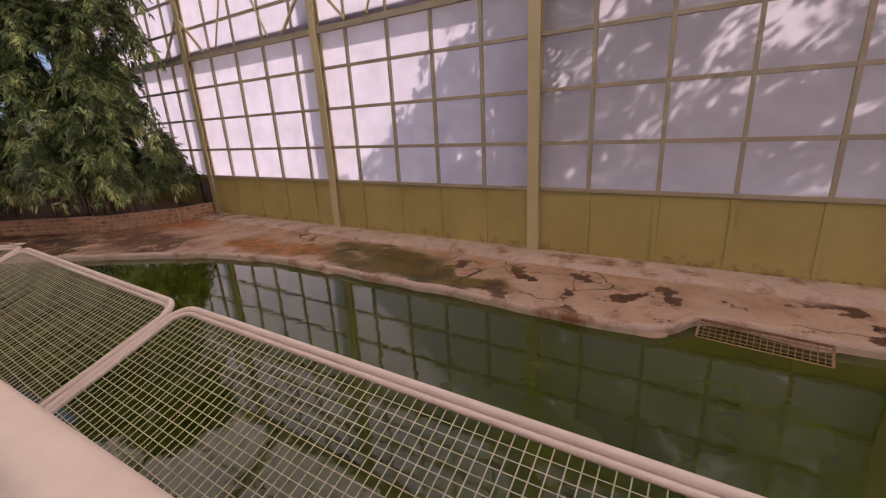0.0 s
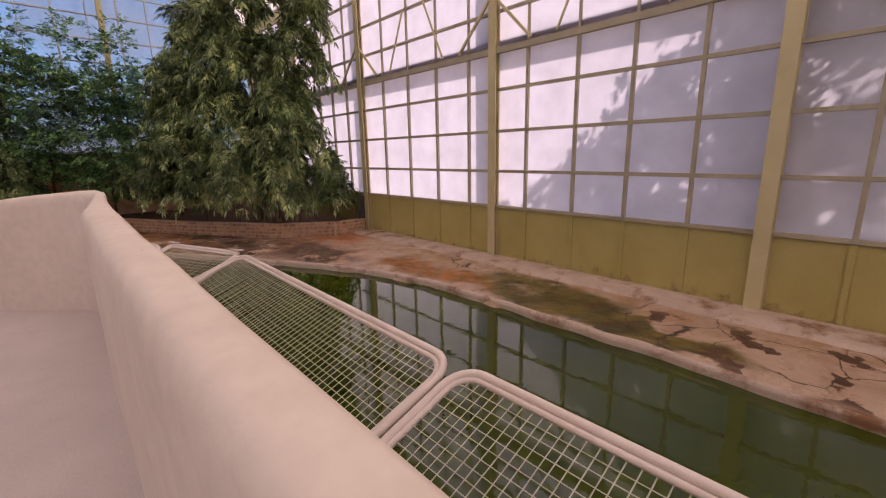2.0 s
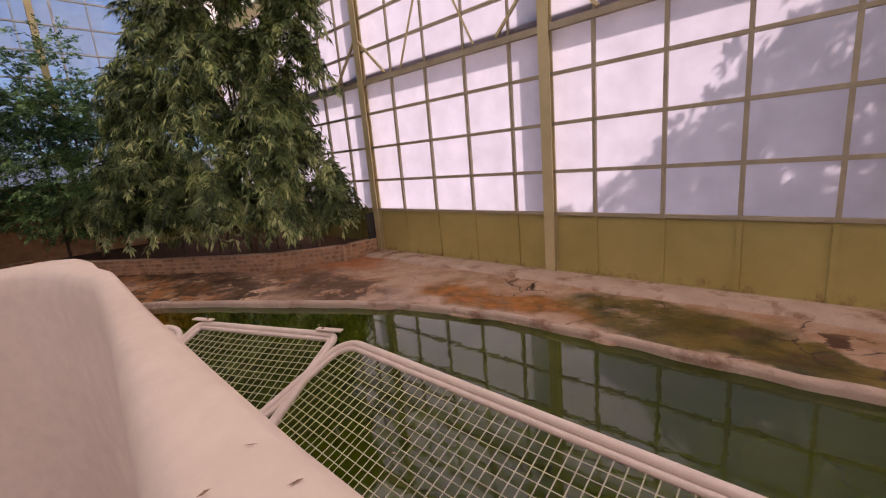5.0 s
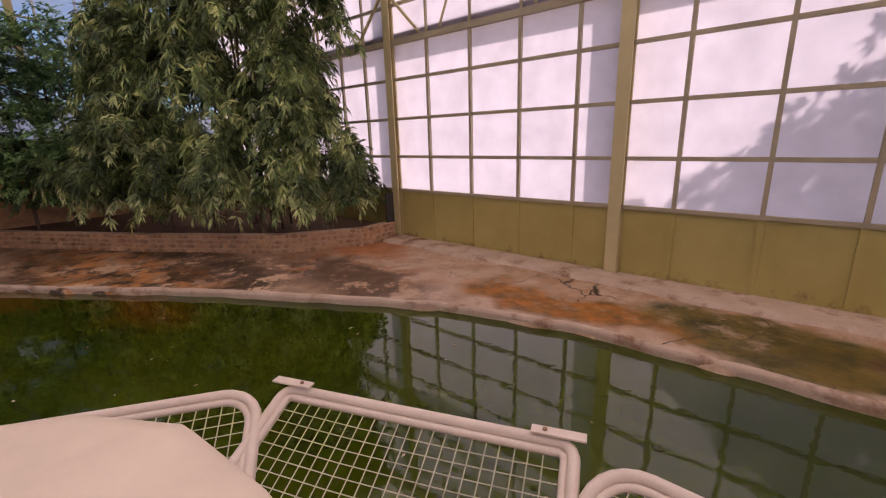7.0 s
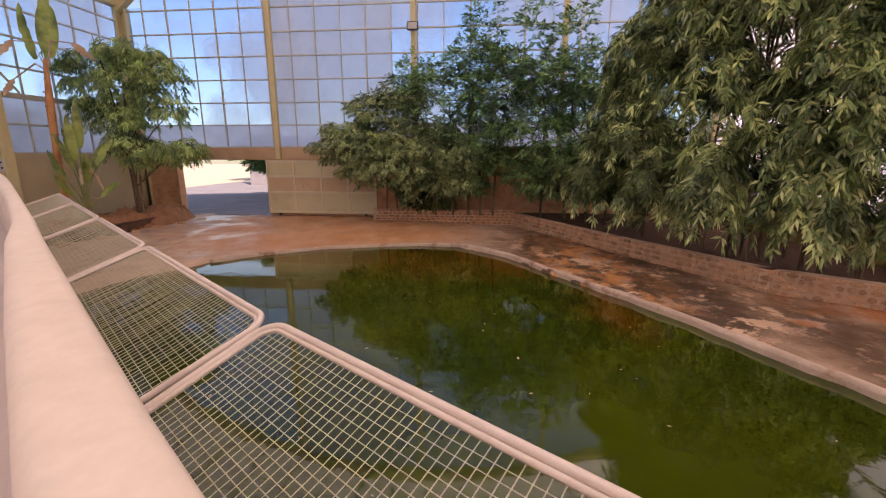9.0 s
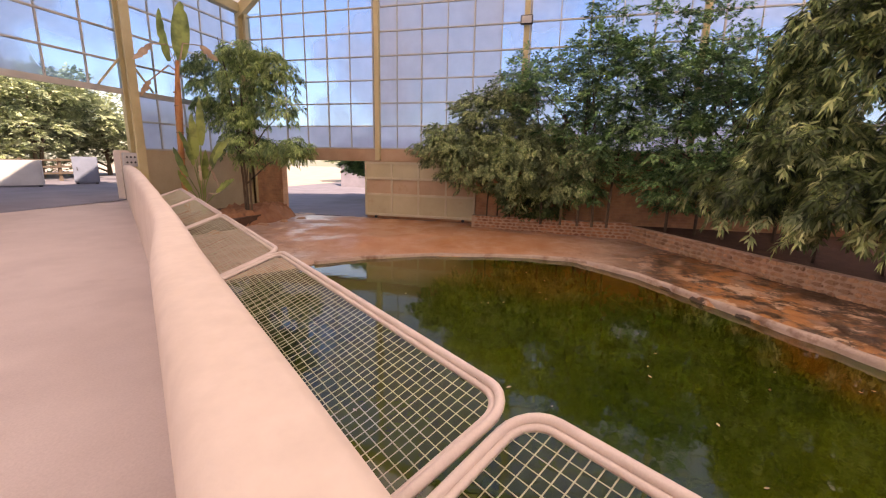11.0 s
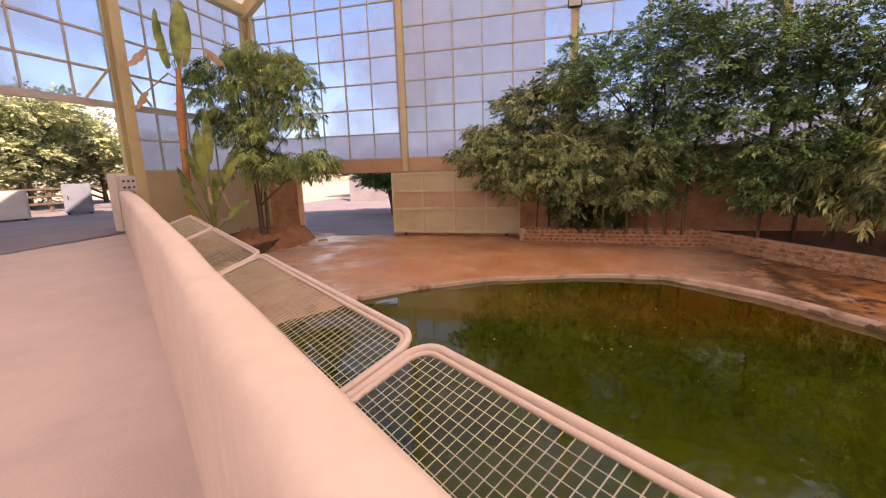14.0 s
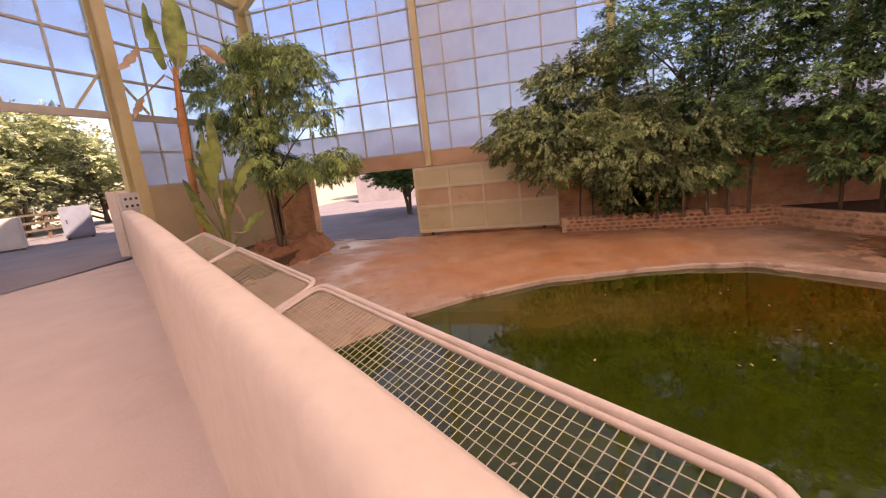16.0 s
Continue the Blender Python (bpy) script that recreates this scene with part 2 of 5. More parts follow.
deep = mix(nt, place_mask(nt, -3.4, -13.6, 1.6, 2.4, 0.6), deep, (0.11, 0.085, 0.015))
nt.links.new(deep, b.inputs["Base Color"])

curb_mat = surface("pale_curb_concrete", (0.44, 0.31, 0.23), (0.62, 0.48, 0.38), 2.2, 30.0, 0.7, relief=0.4, dist=0.02, stain=(0.22, 0.10, 0.045), stain_at=(0.52, 0.66), stain_scale=1.6)
bank_mat, nt, b = material("stained_concrete_bank")
base = ramp(nt, noise_out(nt, 1.4, 7.0), [(0.3, (0.42, 0.255, 0.16)), (0.7, (0.60, 0.42, 0.30))])
base = mix(nt, 0.25, base, ramp(nt, noise_out(nt, 35.0), [(0.3, (0.28, 0.18, 0.12)), (0.7, (0.60, 0.46, 0.37))]))
mottle = ramp(nt, noise_out(nt, 2.6, 8.0, 0.7), [(0.52, (0, 0, 0)), (0.66, (1, 1, 1))])
base = mix(nt, mottle, base, (0.33, 0.19, 0.12))
base = mix(nt, place_mask(nt, -7.6, -15.0, 4.4, 6.5), base, ramp(nt, noise_out(nt, 1.2, 6.0), [(0.3, (0.46, 0.20, 0.08)), (0.7, (0.54, 0.30, 0.17))]))
base = mix(nt, place_mask(nt, -0.4, -1.2, 2.2, 1.2), base, (0.44, 0.18, 0.08))
base = mix(nt, mix(nt, 1.0, place_mask(nt, -3.4, -6.0, 7.0, 3.6, 0.5), (0.75, 0.75, 0.75), "MULTIPLY"), base, ramp(nt, noise_out(nt, 1.9, 7.0), [(0.35, (0.20, 0.085, 0.035)), (0.68, (0.47, 0.31, 0.22))]))
# wet ground in front of the planter, with paler slabs showing through
slabs = ramp(nt, noise_out(nt, 1.1, 9.0, 0.72), [(0.53, (1, 1, 1)), (0.58, (0, 0, 0))])
base = mix(nt, mix(nt, 1.0, place_mask(nt, -4.2, -6.2, 6.6, 3.0, 0.5), slabs, "MULTIPLY"), base, (0.060, 0.034, 0.018))
base = mix(nt, mix(nt, 1.0, place_mask(nt, -4.0, -7.3, 6.0, 1.4), mottle, "MULTIPLY"), base, (0.40, 0.17, 0.06))
base = mix(nt, mix(nt, 1.0, place_mask(nt, -1.2, -5.0, 3.4, 1.6, 0.5), slabs, "MULTIPLY"), base, (0.075, 0.042, 0.022))
# rust seeping out under the planter's stones towards the pond
seep = ramp(nt, noise_out(nt, 2.1, 8.0, 0.7), [(0.46, (0, 0, 0)), (0.56, (1, 1, 1))])
base = mix(nt, mix(nt, 1.0, place_mask(nt, 0.9, -2.6, 3.0, 1.5, 0.5), seep, "MULTIPLY"), base, (0.36, 0.145, 0.05))
base = mix(nt, mix(nt, 1.0, place_mask(nt, 1.4, -3.2, 3.4, 1.2, 0.5), slabs, "MULTIPLY"), base, (0.12, 0.066, 0.034))
base = mix(nt, mix(nt, 1.0, place_mask(nt, 9.0, -1.0, 9.0, 0.8, 0.5), seep, "MULTIPLY"), base, (0.40, 0.23, 0.13))
base = mix(nt, mix(nt, 1.0, place_mask(nt, -2.2, -6.4, 5.6, 1.5, 0.5), seep, "MULTIPLY"), base, (0.46, 0.20, 0.07))
slab_edge = ramp(nt, noise_out(nt, 0.9, 9.0, 0.75), [(0.55, (0, 0, 0)), (0.57, (1, 1, 1)), (0.66, (1, 1, 1)), (0.69, (0, 0, 0))])
base = mix(nt, mix(nt, 1.0, place_mask(nt, -2.0, -5.2, 7.0, 2.6, 0.4), slab_edge, "MULTIPLY"), base, (0.60, 0.40, 0.26))
# rust-orange and algae-green seepage along the north bank
algae = ramp(nt, noise_out(nt, 1.5, 8.0, 0.7), [(0.40, (0.050, 0.042, 0.006)), (0.60, (0.17, 0.115, 0.022))])
base = mix(nt, place_mask(nt, 8.7, -1.75, 2.3, 1.05, 0.3), base, algae)
base = mix(nt, place_mask(nt, 10.8, -2.15, 1.8, 0.5, 0.25), base, algae)
rustc = ramp(nt, noise_out(nt, 2.4, 8.0, 0.7), [(0.38, (0.15, 0.070, 0.012)), (0.62, (0.44, 0.155, 0.022))])
base = mix(nt, place_mask(nt, 5.8, -2.2, 2.3, 0.75), base, rustc)
base = mix(nt, mix(nt, 1.0, place_mask(nt, 6.0, -1.5, 4.5, 0.9), mottle, "MULTIPLY"), base, (0.36, 0.25, 0.17))
puddle = ramp(nt, noise_out(nt, 1.6, 5.0, 0.55), [(0.56, (0, 0, 0)), (0.585, (1, 1, 1))])
base = mix(nt, mix(nt, 1.0, place_mask(nt, 14.5, -1.7, 6.0, 1.2), puddle, "MULTIPLY"), base, (0.10, 0.045, 0.022))
# cracks between old pours, darkened with dirt
warp = node(nt, "ShaderNodeTexNoise", Scale=2.2, Detail=6.0)
nt.links.new(coords(nt), warp.inputs["Vector"])
bent = nt.nodes.new("ShaderNodeVectorMath")
bent.operation = "MULTIPLY_ADD"
nt.links.new(warp.outputs["Color"], bent.inputs[0])
bent.inputs[1].default_value = (0.55, 0.55, 0)
nt.links.new(coords(nt), bent.inputs[2])
cell = node(nt, "ShaderNodeTexVoronoi", Scale=0.75)
cell.feature = "DISTANCE_TO_EDGE"
nt.links.new(bent.outputs[0], cell.inputs["Vector"])
crack = ramp(nt, cell.outputs["Distance"], [(0.004, (1, 1, 1)), (0.014, (0, 0, 0))])
crack = mix(nt, 1.0, crack, ramp(nt, noise_out(nt, 0.5, 2.0), [(0.46, (0, 0, 0)), (0.54, (1, 1, 1))]), "MULTIPLY")
crack = mix(nt, 1.0, crack, place_mask(nt, 10.5, -1.6, 8.5, 2.4), "MULTIPLY")
base = mix(nt, crack, base, (0.055, 0.032, 0.018))
nt.links.new(base, b.inputs["Base Color"])
wet = ramp(nt, noise_out(nt, 0.8, 5.0), [(0.42, (0.28, 0.28, 0.28)), (0.58, (0.66, 0.66, 0.66))])
nt.links.new(wet, b.inputs["Roughness"])
bump(nt, b, noise_out(nt, 9.0, 8.0, 0.65), 0.5, 0.03)


# ---- building helpers ----
def mesh_of(bm, name, mat, smooth=False):
    me = bpy.data.meshes.new(name)
    bm.to_mesh(me)
    bm.free()
    me.materials.append(mat)
    if smooth:
        me.polygons.foreach_set("use_smooth", [True] * len(me.polygons))
    return me


def part(name, bm, mat, parent=None, label="", smooth=False):
    ob = new(name, mesh_of(bm, name, mat, smooth))
    if parent:
        ob.parent = parent
    return tagged(ob, label=label) if label else ob


def thing(name, label, category, at=(0, 0, 0), group="", kind="", turn=0.0):
    e = new(name)
    e.matrix_basis = pose(*at, 0, 0, turn)
    e.empty_display_size = 0.1
    return tagged(e, label, category, group, kind)


def box(bm, lo, hi, bevel=0.0):
    """An upright box from corner to corner."""
    c = [(a + b) / 2 for a, b in zip(lo, hi)]
    s = [abs(b - a) for a, b in zip(lo, hi)]
    r = bmesh.ops.create_cube(bm, size=1, matrix=Matrix.LocRotScale(c, None, s))
    if bevel:
        edges = {e for v in r["verts"] for e in v.link_edges}
        bmesh.ops.bevel(bm, geom=list(edges), offset=bevel, segments=2, affect="EDGES")
    return bm


def beam(bm, a, b, w, h):
    """A straight bar of section w x h from a to b."""
    a, b = Vector(a), Vector(b)
    d = b - a
    q = d.to_track_quat("Z", "Y" if abs(d.normalized().z) < 0.95 else "X")
    bmesh.ops.create_cube(bm, size=1, matrix=Matrix.Translation((a + b) / 2) @ q.to_matrix().to_4x4() @ Matrix.Diagonal((w, h, d.length, 1)))
    return bm


def tube(bm, pts, radius, sides=8, closed=False):
    """A round tube along points; radius may be a number or one a point."""
    pts = [Vector(p) for p in pts]
    n, rings = len(pts), []
    rad = radius if isinstance(radius, (list, tuple)) else [radius] * n
    for i, p in enumerate(pts):
        a = pts[(i - 1) % n] if closed or i else pts[0]
        c = pts[(i + 1) % n] if closed or i < n - 1 else pts[-1]
        d = (c - a).normalized()
        u = d.cross(Vector((0, 0, 1)) if abs(d.z) < 0.95 else Vector((1, 0, 0))).normalized()
        v = u.cross(d)
        rings.append([bm.verts.new(p + rad[i] * (math.cos(k * math.tau / sides) * u + math.sin(k * math.tau / sides) * v)) for k in range(sides)])
    for i in range(n if closed else n - 1):
        r, s = rings[i], rings[(i + 1) % n]
        for k in range(sides):
            bm.faces.new((r[k], r[(k + 1) % sides], s[(k + 1) % sides], s[k]))
    if not closed:
        bm.faces.new(rings[0])
        bm.faces.new(rings[-1][::-1])
    return bm


def slab(poly, z0, z1):
    bm = bmesh.new()
    lo = [bm.verts.new((x, y, z0)) for x, y in poly]
    hi = [bm.verts.new((x, y, z1)) for x, y in poly]
    bm.faces.new(hi)
    bm.faces.new(lo[::-1])
    for i in range(len(poly)):
        j = (i + 1) % len(poly)
        bm.faces.new((lo[i], lo[j], hi[j], hi[i]))
    bmesh.ops.recalc_face_normals(bm, faces=bm.faces)
    return bm


# ---- plan ----
WEST, EAST, NORTH, SOUTH = -10.6, 30.0, 0.0, -24.6
EAVE, RIDGE = 8.85, 12.8
FLOOR = 1.40            # visitors' walkway
WATER = -0.13
RIM_Z = 1.72            # outer edge of the wire panels
U = Vector((-0.62, -0.785, 0)).normalized()     # along the oblique parapet
N = Vector((0.785, -0.62, 0)).normalized()      # away from the pond

POND = [(31, -1.9), (17.3, -2.0), (16.3, -2.06), (15.1, -1.9), (14.75, -2.65), (13.2, -2.68), (11.9, -2.6), (8.6, -2.6), (6.7, -2.65), (4.6, -3.08), (2.7, -4.0),
        (-0.1, -5.5), (-2.4, -7.0), (-4.4, -8.2), (-5.8, -9.8), (-5.7, -11.7), (-5.0, -14.0), (-4.0, -15.5), (-3.0, -16.5), (-1.0, -17.6), (3.0, -18), (31, -10)]


def pond_distance(px, py):
    """Signed distance to the pond's edge, negative inside, on arrays."""
    best, inside = np.full(px.shape, 1e9), np.zeros(px.shape, bool)
    for i in range(len(POND)):
        (x0, y0), (x1, y1) = POND[i], POND[(i + 1) % len(POND)]
        dx, dy = x1 - x0, y1 - y0
        t = np.clip(((px - x0) * dx + (py - y0) * dy) / (dx * dx + dy * dy), 0, 1)
        best = np.minimum(best, np.hypot(px - x0 - t * dx, py - y0 - t * dy))
        cross = (y0 > py) != (y1 > py)
        xi = dx * (py - y0) / np.where(abs(dy) < 1e-9, 1e-9, dy) + x0
        inside ^= cross & (px < xi)
    return np.where(inside, -best, best)


def grid_mesh(name, xs, ys, height, mat, **tags):
    gx, gy = np.meshgrid(xs, ys)
    gz = height(gx, gy)
    v = np.stack([gx.ravel(), gy.ravel(), gz.ravel()], 1)
    w, h = len(xs), len(ys)
    idx = np.arange(w * h).reshape(h, w)
    f = np.stack([idx[:-1, :-1].ravel(), idx[:-1, 1:].ravel(), idx[1:, 1:].ravel(), idx[1:, :-1].ravel()], 1)
    me = bpy.data.meshes.new(name)
    me.from_pydata(v.tolist(), [], f.tolist())
    me.materials.append(mat)
    me.polygons.foreach_set("use_smooth", [True] * len(me.polygons))
    return tagged(new(name, me), **tags)


def wobble(px, py, s):
    return np.sin(px * 1.7 * s + 1.3 * np.sin(py * 1.1 * s)) * np.cos(py * 1.9 * s + 0.7 * np.sin(px * 1.3 * s))


def bank_height(px, py):
    d = pond_distance(px, py) + 0.07 * wobble(px, py, 1.6) + 0.035 * wobble(px, py, 4.3)
    beach = np.clip((-2.5 - px) / 2.5, 0, 1) * np.clip((-9.0 - py) / 2.5, 0, 1)      # flat sandy shore to the west
    lip = np.where(d > 0, np.minimum(0.0, -0.05 + d * 0.6), -0.05 + np.maximum(d * 3.0, -0.75))
    shore = np.where(d > 0, -0.11 + 0.10 * np.minimum(d, 2.2), -0.11 + np.maximum(d * 0.45, -0.75))
    z = lip * (1 - beach) + shore * beach
    return z + 0.018 * wobble(px, py, 0.9) + 0.01 * wobble(px, py, 3.1)


grid_mesh("ground", np.arange(WEST - 0.2, EAST + 0.2, 0.11), np.arange(-24.8, 0.2, 0.11), bank_height, bank_mat,
          label="stained pink concrete bank round the pond", category="ground", kind="structure")
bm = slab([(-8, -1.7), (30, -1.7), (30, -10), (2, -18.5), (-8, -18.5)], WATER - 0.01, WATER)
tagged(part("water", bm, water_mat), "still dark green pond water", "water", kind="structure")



def edge_strip(name, line, width, rise, label, seed):
    """A rounded, uneven concrete lip along the pond."""
    bm = bmesh.new()
    pts = []
    for (x0, y0), (x1, y1) in zip(line, line[1:]):
        k = max(1, int(math.hypot(x1 - x0, y1 - y0) / 0.18))
        pts += [Vector((x0 + (x1 - x0) * i / k, y0 + (y1 - y0) * i / k, 0)) for i in range(k)]
    pts.append(Vector((*line[-1], 0)))
    for _ in range(4):
        pts = [pts[0]] + [(a + b * 2 + c) / 4 for a, b, c in zip(pts, pts[1:], pts[2:])] + [pts[-1]]
    rings = []
    for i, p in enumerate(pts):
        d = (pts[min(i + 1, len(pts) - 1)] - pts[max(i - 1, 0)]).normalized()
        n = Vector((d.y, -d.x, 0))
        w = width * (1 + 0.35 * noise.noise(p * 0.9 + Vector((seed, 0, 0))))
        o = 0.07 * noise.noise(p * 1.7 + Vector((0, seed, 0)))
        h = rise + 0.02 * noise.noise(p * 2.1)
        fade = min(1.0, max(0.0, (-8.8 - p.y) / 3.0)) if p.x < -2 else 0.0      # sinks into the sandy shore
        h -= 0.075 * fade
        w *= 1 - 0.3 * fade
        rings.append([bm.verts.new(p + n * (s * w + o) + Vector((0, 0, z))) for s, z in ((0.55, -0.10), (0.45, h * 0.55), (0.25, h), (-0.15, h), (-0.38, h * 0.6), (-0.5, -0.06), (-0.52, -0.4))])
    for r, q in zip(rings, rings[1:]):
        for k in range(6):
            bm.faces.new((r[k], q[k], q[k + 1], r[k + 1]))
    bmesh.ops.recalc_face_normals(bm, faces=bm.faces)
    return tagged(part(name, bm, curb_mat, smooth=True), label, "curb", kind="structure")


edge_strip("pond_curb", POND[:19], 0.12, 0.008, "pale rounded concrete lip along the pond, rust-stained", 3.0)
# raised apron at the foot of the north wall, with a worn front edge
bm = bmesh.new()
ax = np.arange(0.0, 30.0, 0.2)
top, low_v = [], []
for x in ax:
    y = -0.72 - 0.16 * noise.noise(Vector((x * 0.55, 2.0, 0))) - 0.05 * noise.noise(Vector((x * 2.1, 5.0, 0)))
    top.append([bm.verts.new((x, q, z)) for q, z in ((-0.02, 0.085), (y + 0.06, 0.075), (y, 0.05), (y - 0.05, -0.1))])
for r, q in zip(top, top[1:]):
    for k in range(3):
        bm.faces.new((r[k], r[k + 1], q[k + 1], q[k]))
bmesh.ops.recalc_face_normals(bm, faces=bm.faces)
tagged(part("apron", bm, curb_mat, smooth=True), "pale worn concrete apron at the wall's foot", "apron", kind="structure")

# ---- walkway and parapet ----
bm = slab([(29.9, -8.28), (9.0, -8.28), (8.1, -8.45), (7.36, -9.16), (2.42, -15.22), (-2.78, -22.25), (-2.75, -22.06), (0.9, -21.6), (1.2, -24.4), (29.9, -24.4)], 0.9, FLOOR)
bmesh.ops.triangulate(bm, faces=[f for f in bm.faces if len(f.verts) > 4])
tagged(part("floor", bm, walkway_mat), "pale pinkish screed walkway floor", "floor", kind="structure")


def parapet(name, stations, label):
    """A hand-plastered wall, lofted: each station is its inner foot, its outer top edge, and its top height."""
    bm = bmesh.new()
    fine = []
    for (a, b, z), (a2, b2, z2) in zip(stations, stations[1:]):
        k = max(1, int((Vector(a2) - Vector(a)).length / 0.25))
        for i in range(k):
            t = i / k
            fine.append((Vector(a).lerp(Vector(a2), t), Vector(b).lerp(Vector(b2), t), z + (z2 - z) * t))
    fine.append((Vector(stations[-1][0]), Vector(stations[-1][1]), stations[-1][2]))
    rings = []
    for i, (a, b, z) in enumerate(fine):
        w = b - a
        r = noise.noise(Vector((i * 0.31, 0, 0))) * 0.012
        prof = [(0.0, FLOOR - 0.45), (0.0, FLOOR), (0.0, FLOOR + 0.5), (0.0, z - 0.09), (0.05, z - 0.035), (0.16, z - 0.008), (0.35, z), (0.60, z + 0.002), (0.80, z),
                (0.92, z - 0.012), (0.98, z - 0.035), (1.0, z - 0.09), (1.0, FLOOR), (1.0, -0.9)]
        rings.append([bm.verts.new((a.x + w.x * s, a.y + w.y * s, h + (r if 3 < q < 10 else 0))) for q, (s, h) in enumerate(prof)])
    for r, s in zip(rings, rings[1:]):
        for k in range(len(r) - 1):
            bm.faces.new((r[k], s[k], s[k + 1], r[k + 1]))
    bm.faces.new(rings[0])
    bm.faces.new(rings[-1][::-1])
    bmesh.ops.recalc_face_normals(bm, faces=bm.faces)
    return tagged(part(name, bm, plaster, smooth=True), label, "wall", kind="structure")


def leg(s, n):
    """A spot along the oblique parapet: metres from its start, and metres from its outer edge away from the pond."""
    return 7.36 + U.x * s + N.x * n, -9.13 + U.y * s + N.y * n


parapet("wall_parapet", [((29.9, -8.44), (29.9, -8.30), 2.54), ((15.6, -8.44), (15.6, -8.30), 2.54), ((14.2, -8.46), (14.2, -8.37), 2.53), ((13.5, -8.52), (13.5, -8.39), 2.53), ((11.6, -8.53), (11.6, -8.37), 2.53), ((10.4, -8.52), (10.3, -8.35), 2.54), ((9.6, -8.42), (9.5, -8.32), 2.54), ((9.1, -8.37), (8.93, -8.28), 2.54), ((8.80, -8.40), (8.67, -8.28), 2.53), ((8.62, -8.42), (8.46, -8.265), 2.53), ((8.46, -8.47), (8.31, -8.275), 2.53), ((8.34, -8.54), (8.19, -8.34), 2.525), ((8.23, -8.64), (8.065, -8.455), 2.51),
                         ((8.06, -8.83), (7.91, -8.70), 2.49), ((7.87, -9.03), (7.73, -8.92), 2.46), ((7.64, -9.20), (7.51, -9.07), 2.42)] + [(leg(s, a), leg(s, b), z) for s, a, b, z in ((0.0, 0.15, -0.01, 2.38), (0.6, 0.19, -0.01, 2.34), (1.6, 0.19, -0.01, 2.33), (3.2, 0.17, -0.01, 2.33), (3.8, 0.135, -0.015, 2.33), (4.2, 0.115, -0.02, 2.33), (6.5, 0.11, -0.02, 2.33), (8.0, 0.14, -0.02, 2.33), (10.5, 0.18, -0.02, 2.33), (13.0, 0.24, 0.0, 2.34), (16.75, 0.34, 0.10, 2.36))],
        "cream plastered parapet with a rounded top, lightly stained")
parapet("wall_parapet_far", [((4.6, -16.9), (4.8, -17.05), 2.4), ((0.35, -22.4), (0.55, -22.55), 2.4)], "cream plastered parapet on the far side of the walkway")

# small chips knocked out of the plaster along the parapet's top
rng = random.Random(8)
bm = bmesh.new()
for k in range(6):
    cx, cy, z = rng.uniform(9.3, 13.6), -8.43 + rng.uniform(-0.03, 0.03), 2.5385
    a, ln, w = rng.uniform(0, math.tau), rng.uniform(0.004, 0.010), rng.uniform(0.001, 0.003)
    d, n = Vector((math.cos(a), math.sin(a), 0)), Vector((-math.sin(a), math.cos(a), 0))
    c = Vector((cx, cy, z))
    bm.faces.new([bm.verts.new(c + d * ln * p + n * w * q) for p, q in ((-1, 0), (-0.2, -1), (1, -0.2), (0.3, 0.8))])
tagged(part("plaster_chips", bm, rust_mat), "small dark chips in the parapet's plaster", "chips", kind="stuff")

# ---- north wall: steel frame with milky sheets ----
BAYS = [-10.6, -5.3, 0.0, 6.12, 12.0, 18.0, 24.0, 30.0]
MULLIONS = {0.0: (1.30, 2.62, 3.93, 5.22), 6.12: (7.13, 8.42, 9.62, 10.83), 12.0: (13.1, 14.33, 15.5, 16.7)}      # uneven panes in the bays by the planter
ROWS_N = [1.40, 2.32, 3.32, 4.32, 5.22]
ROWS_TOP = [6.1, 7.0, 7.9, 8.7]


def pane(name, lo, hi, mat, parent):
    bm = bmesh.new()
    box(bm, lo, hi)
    return part(name, bm, mat, parent)


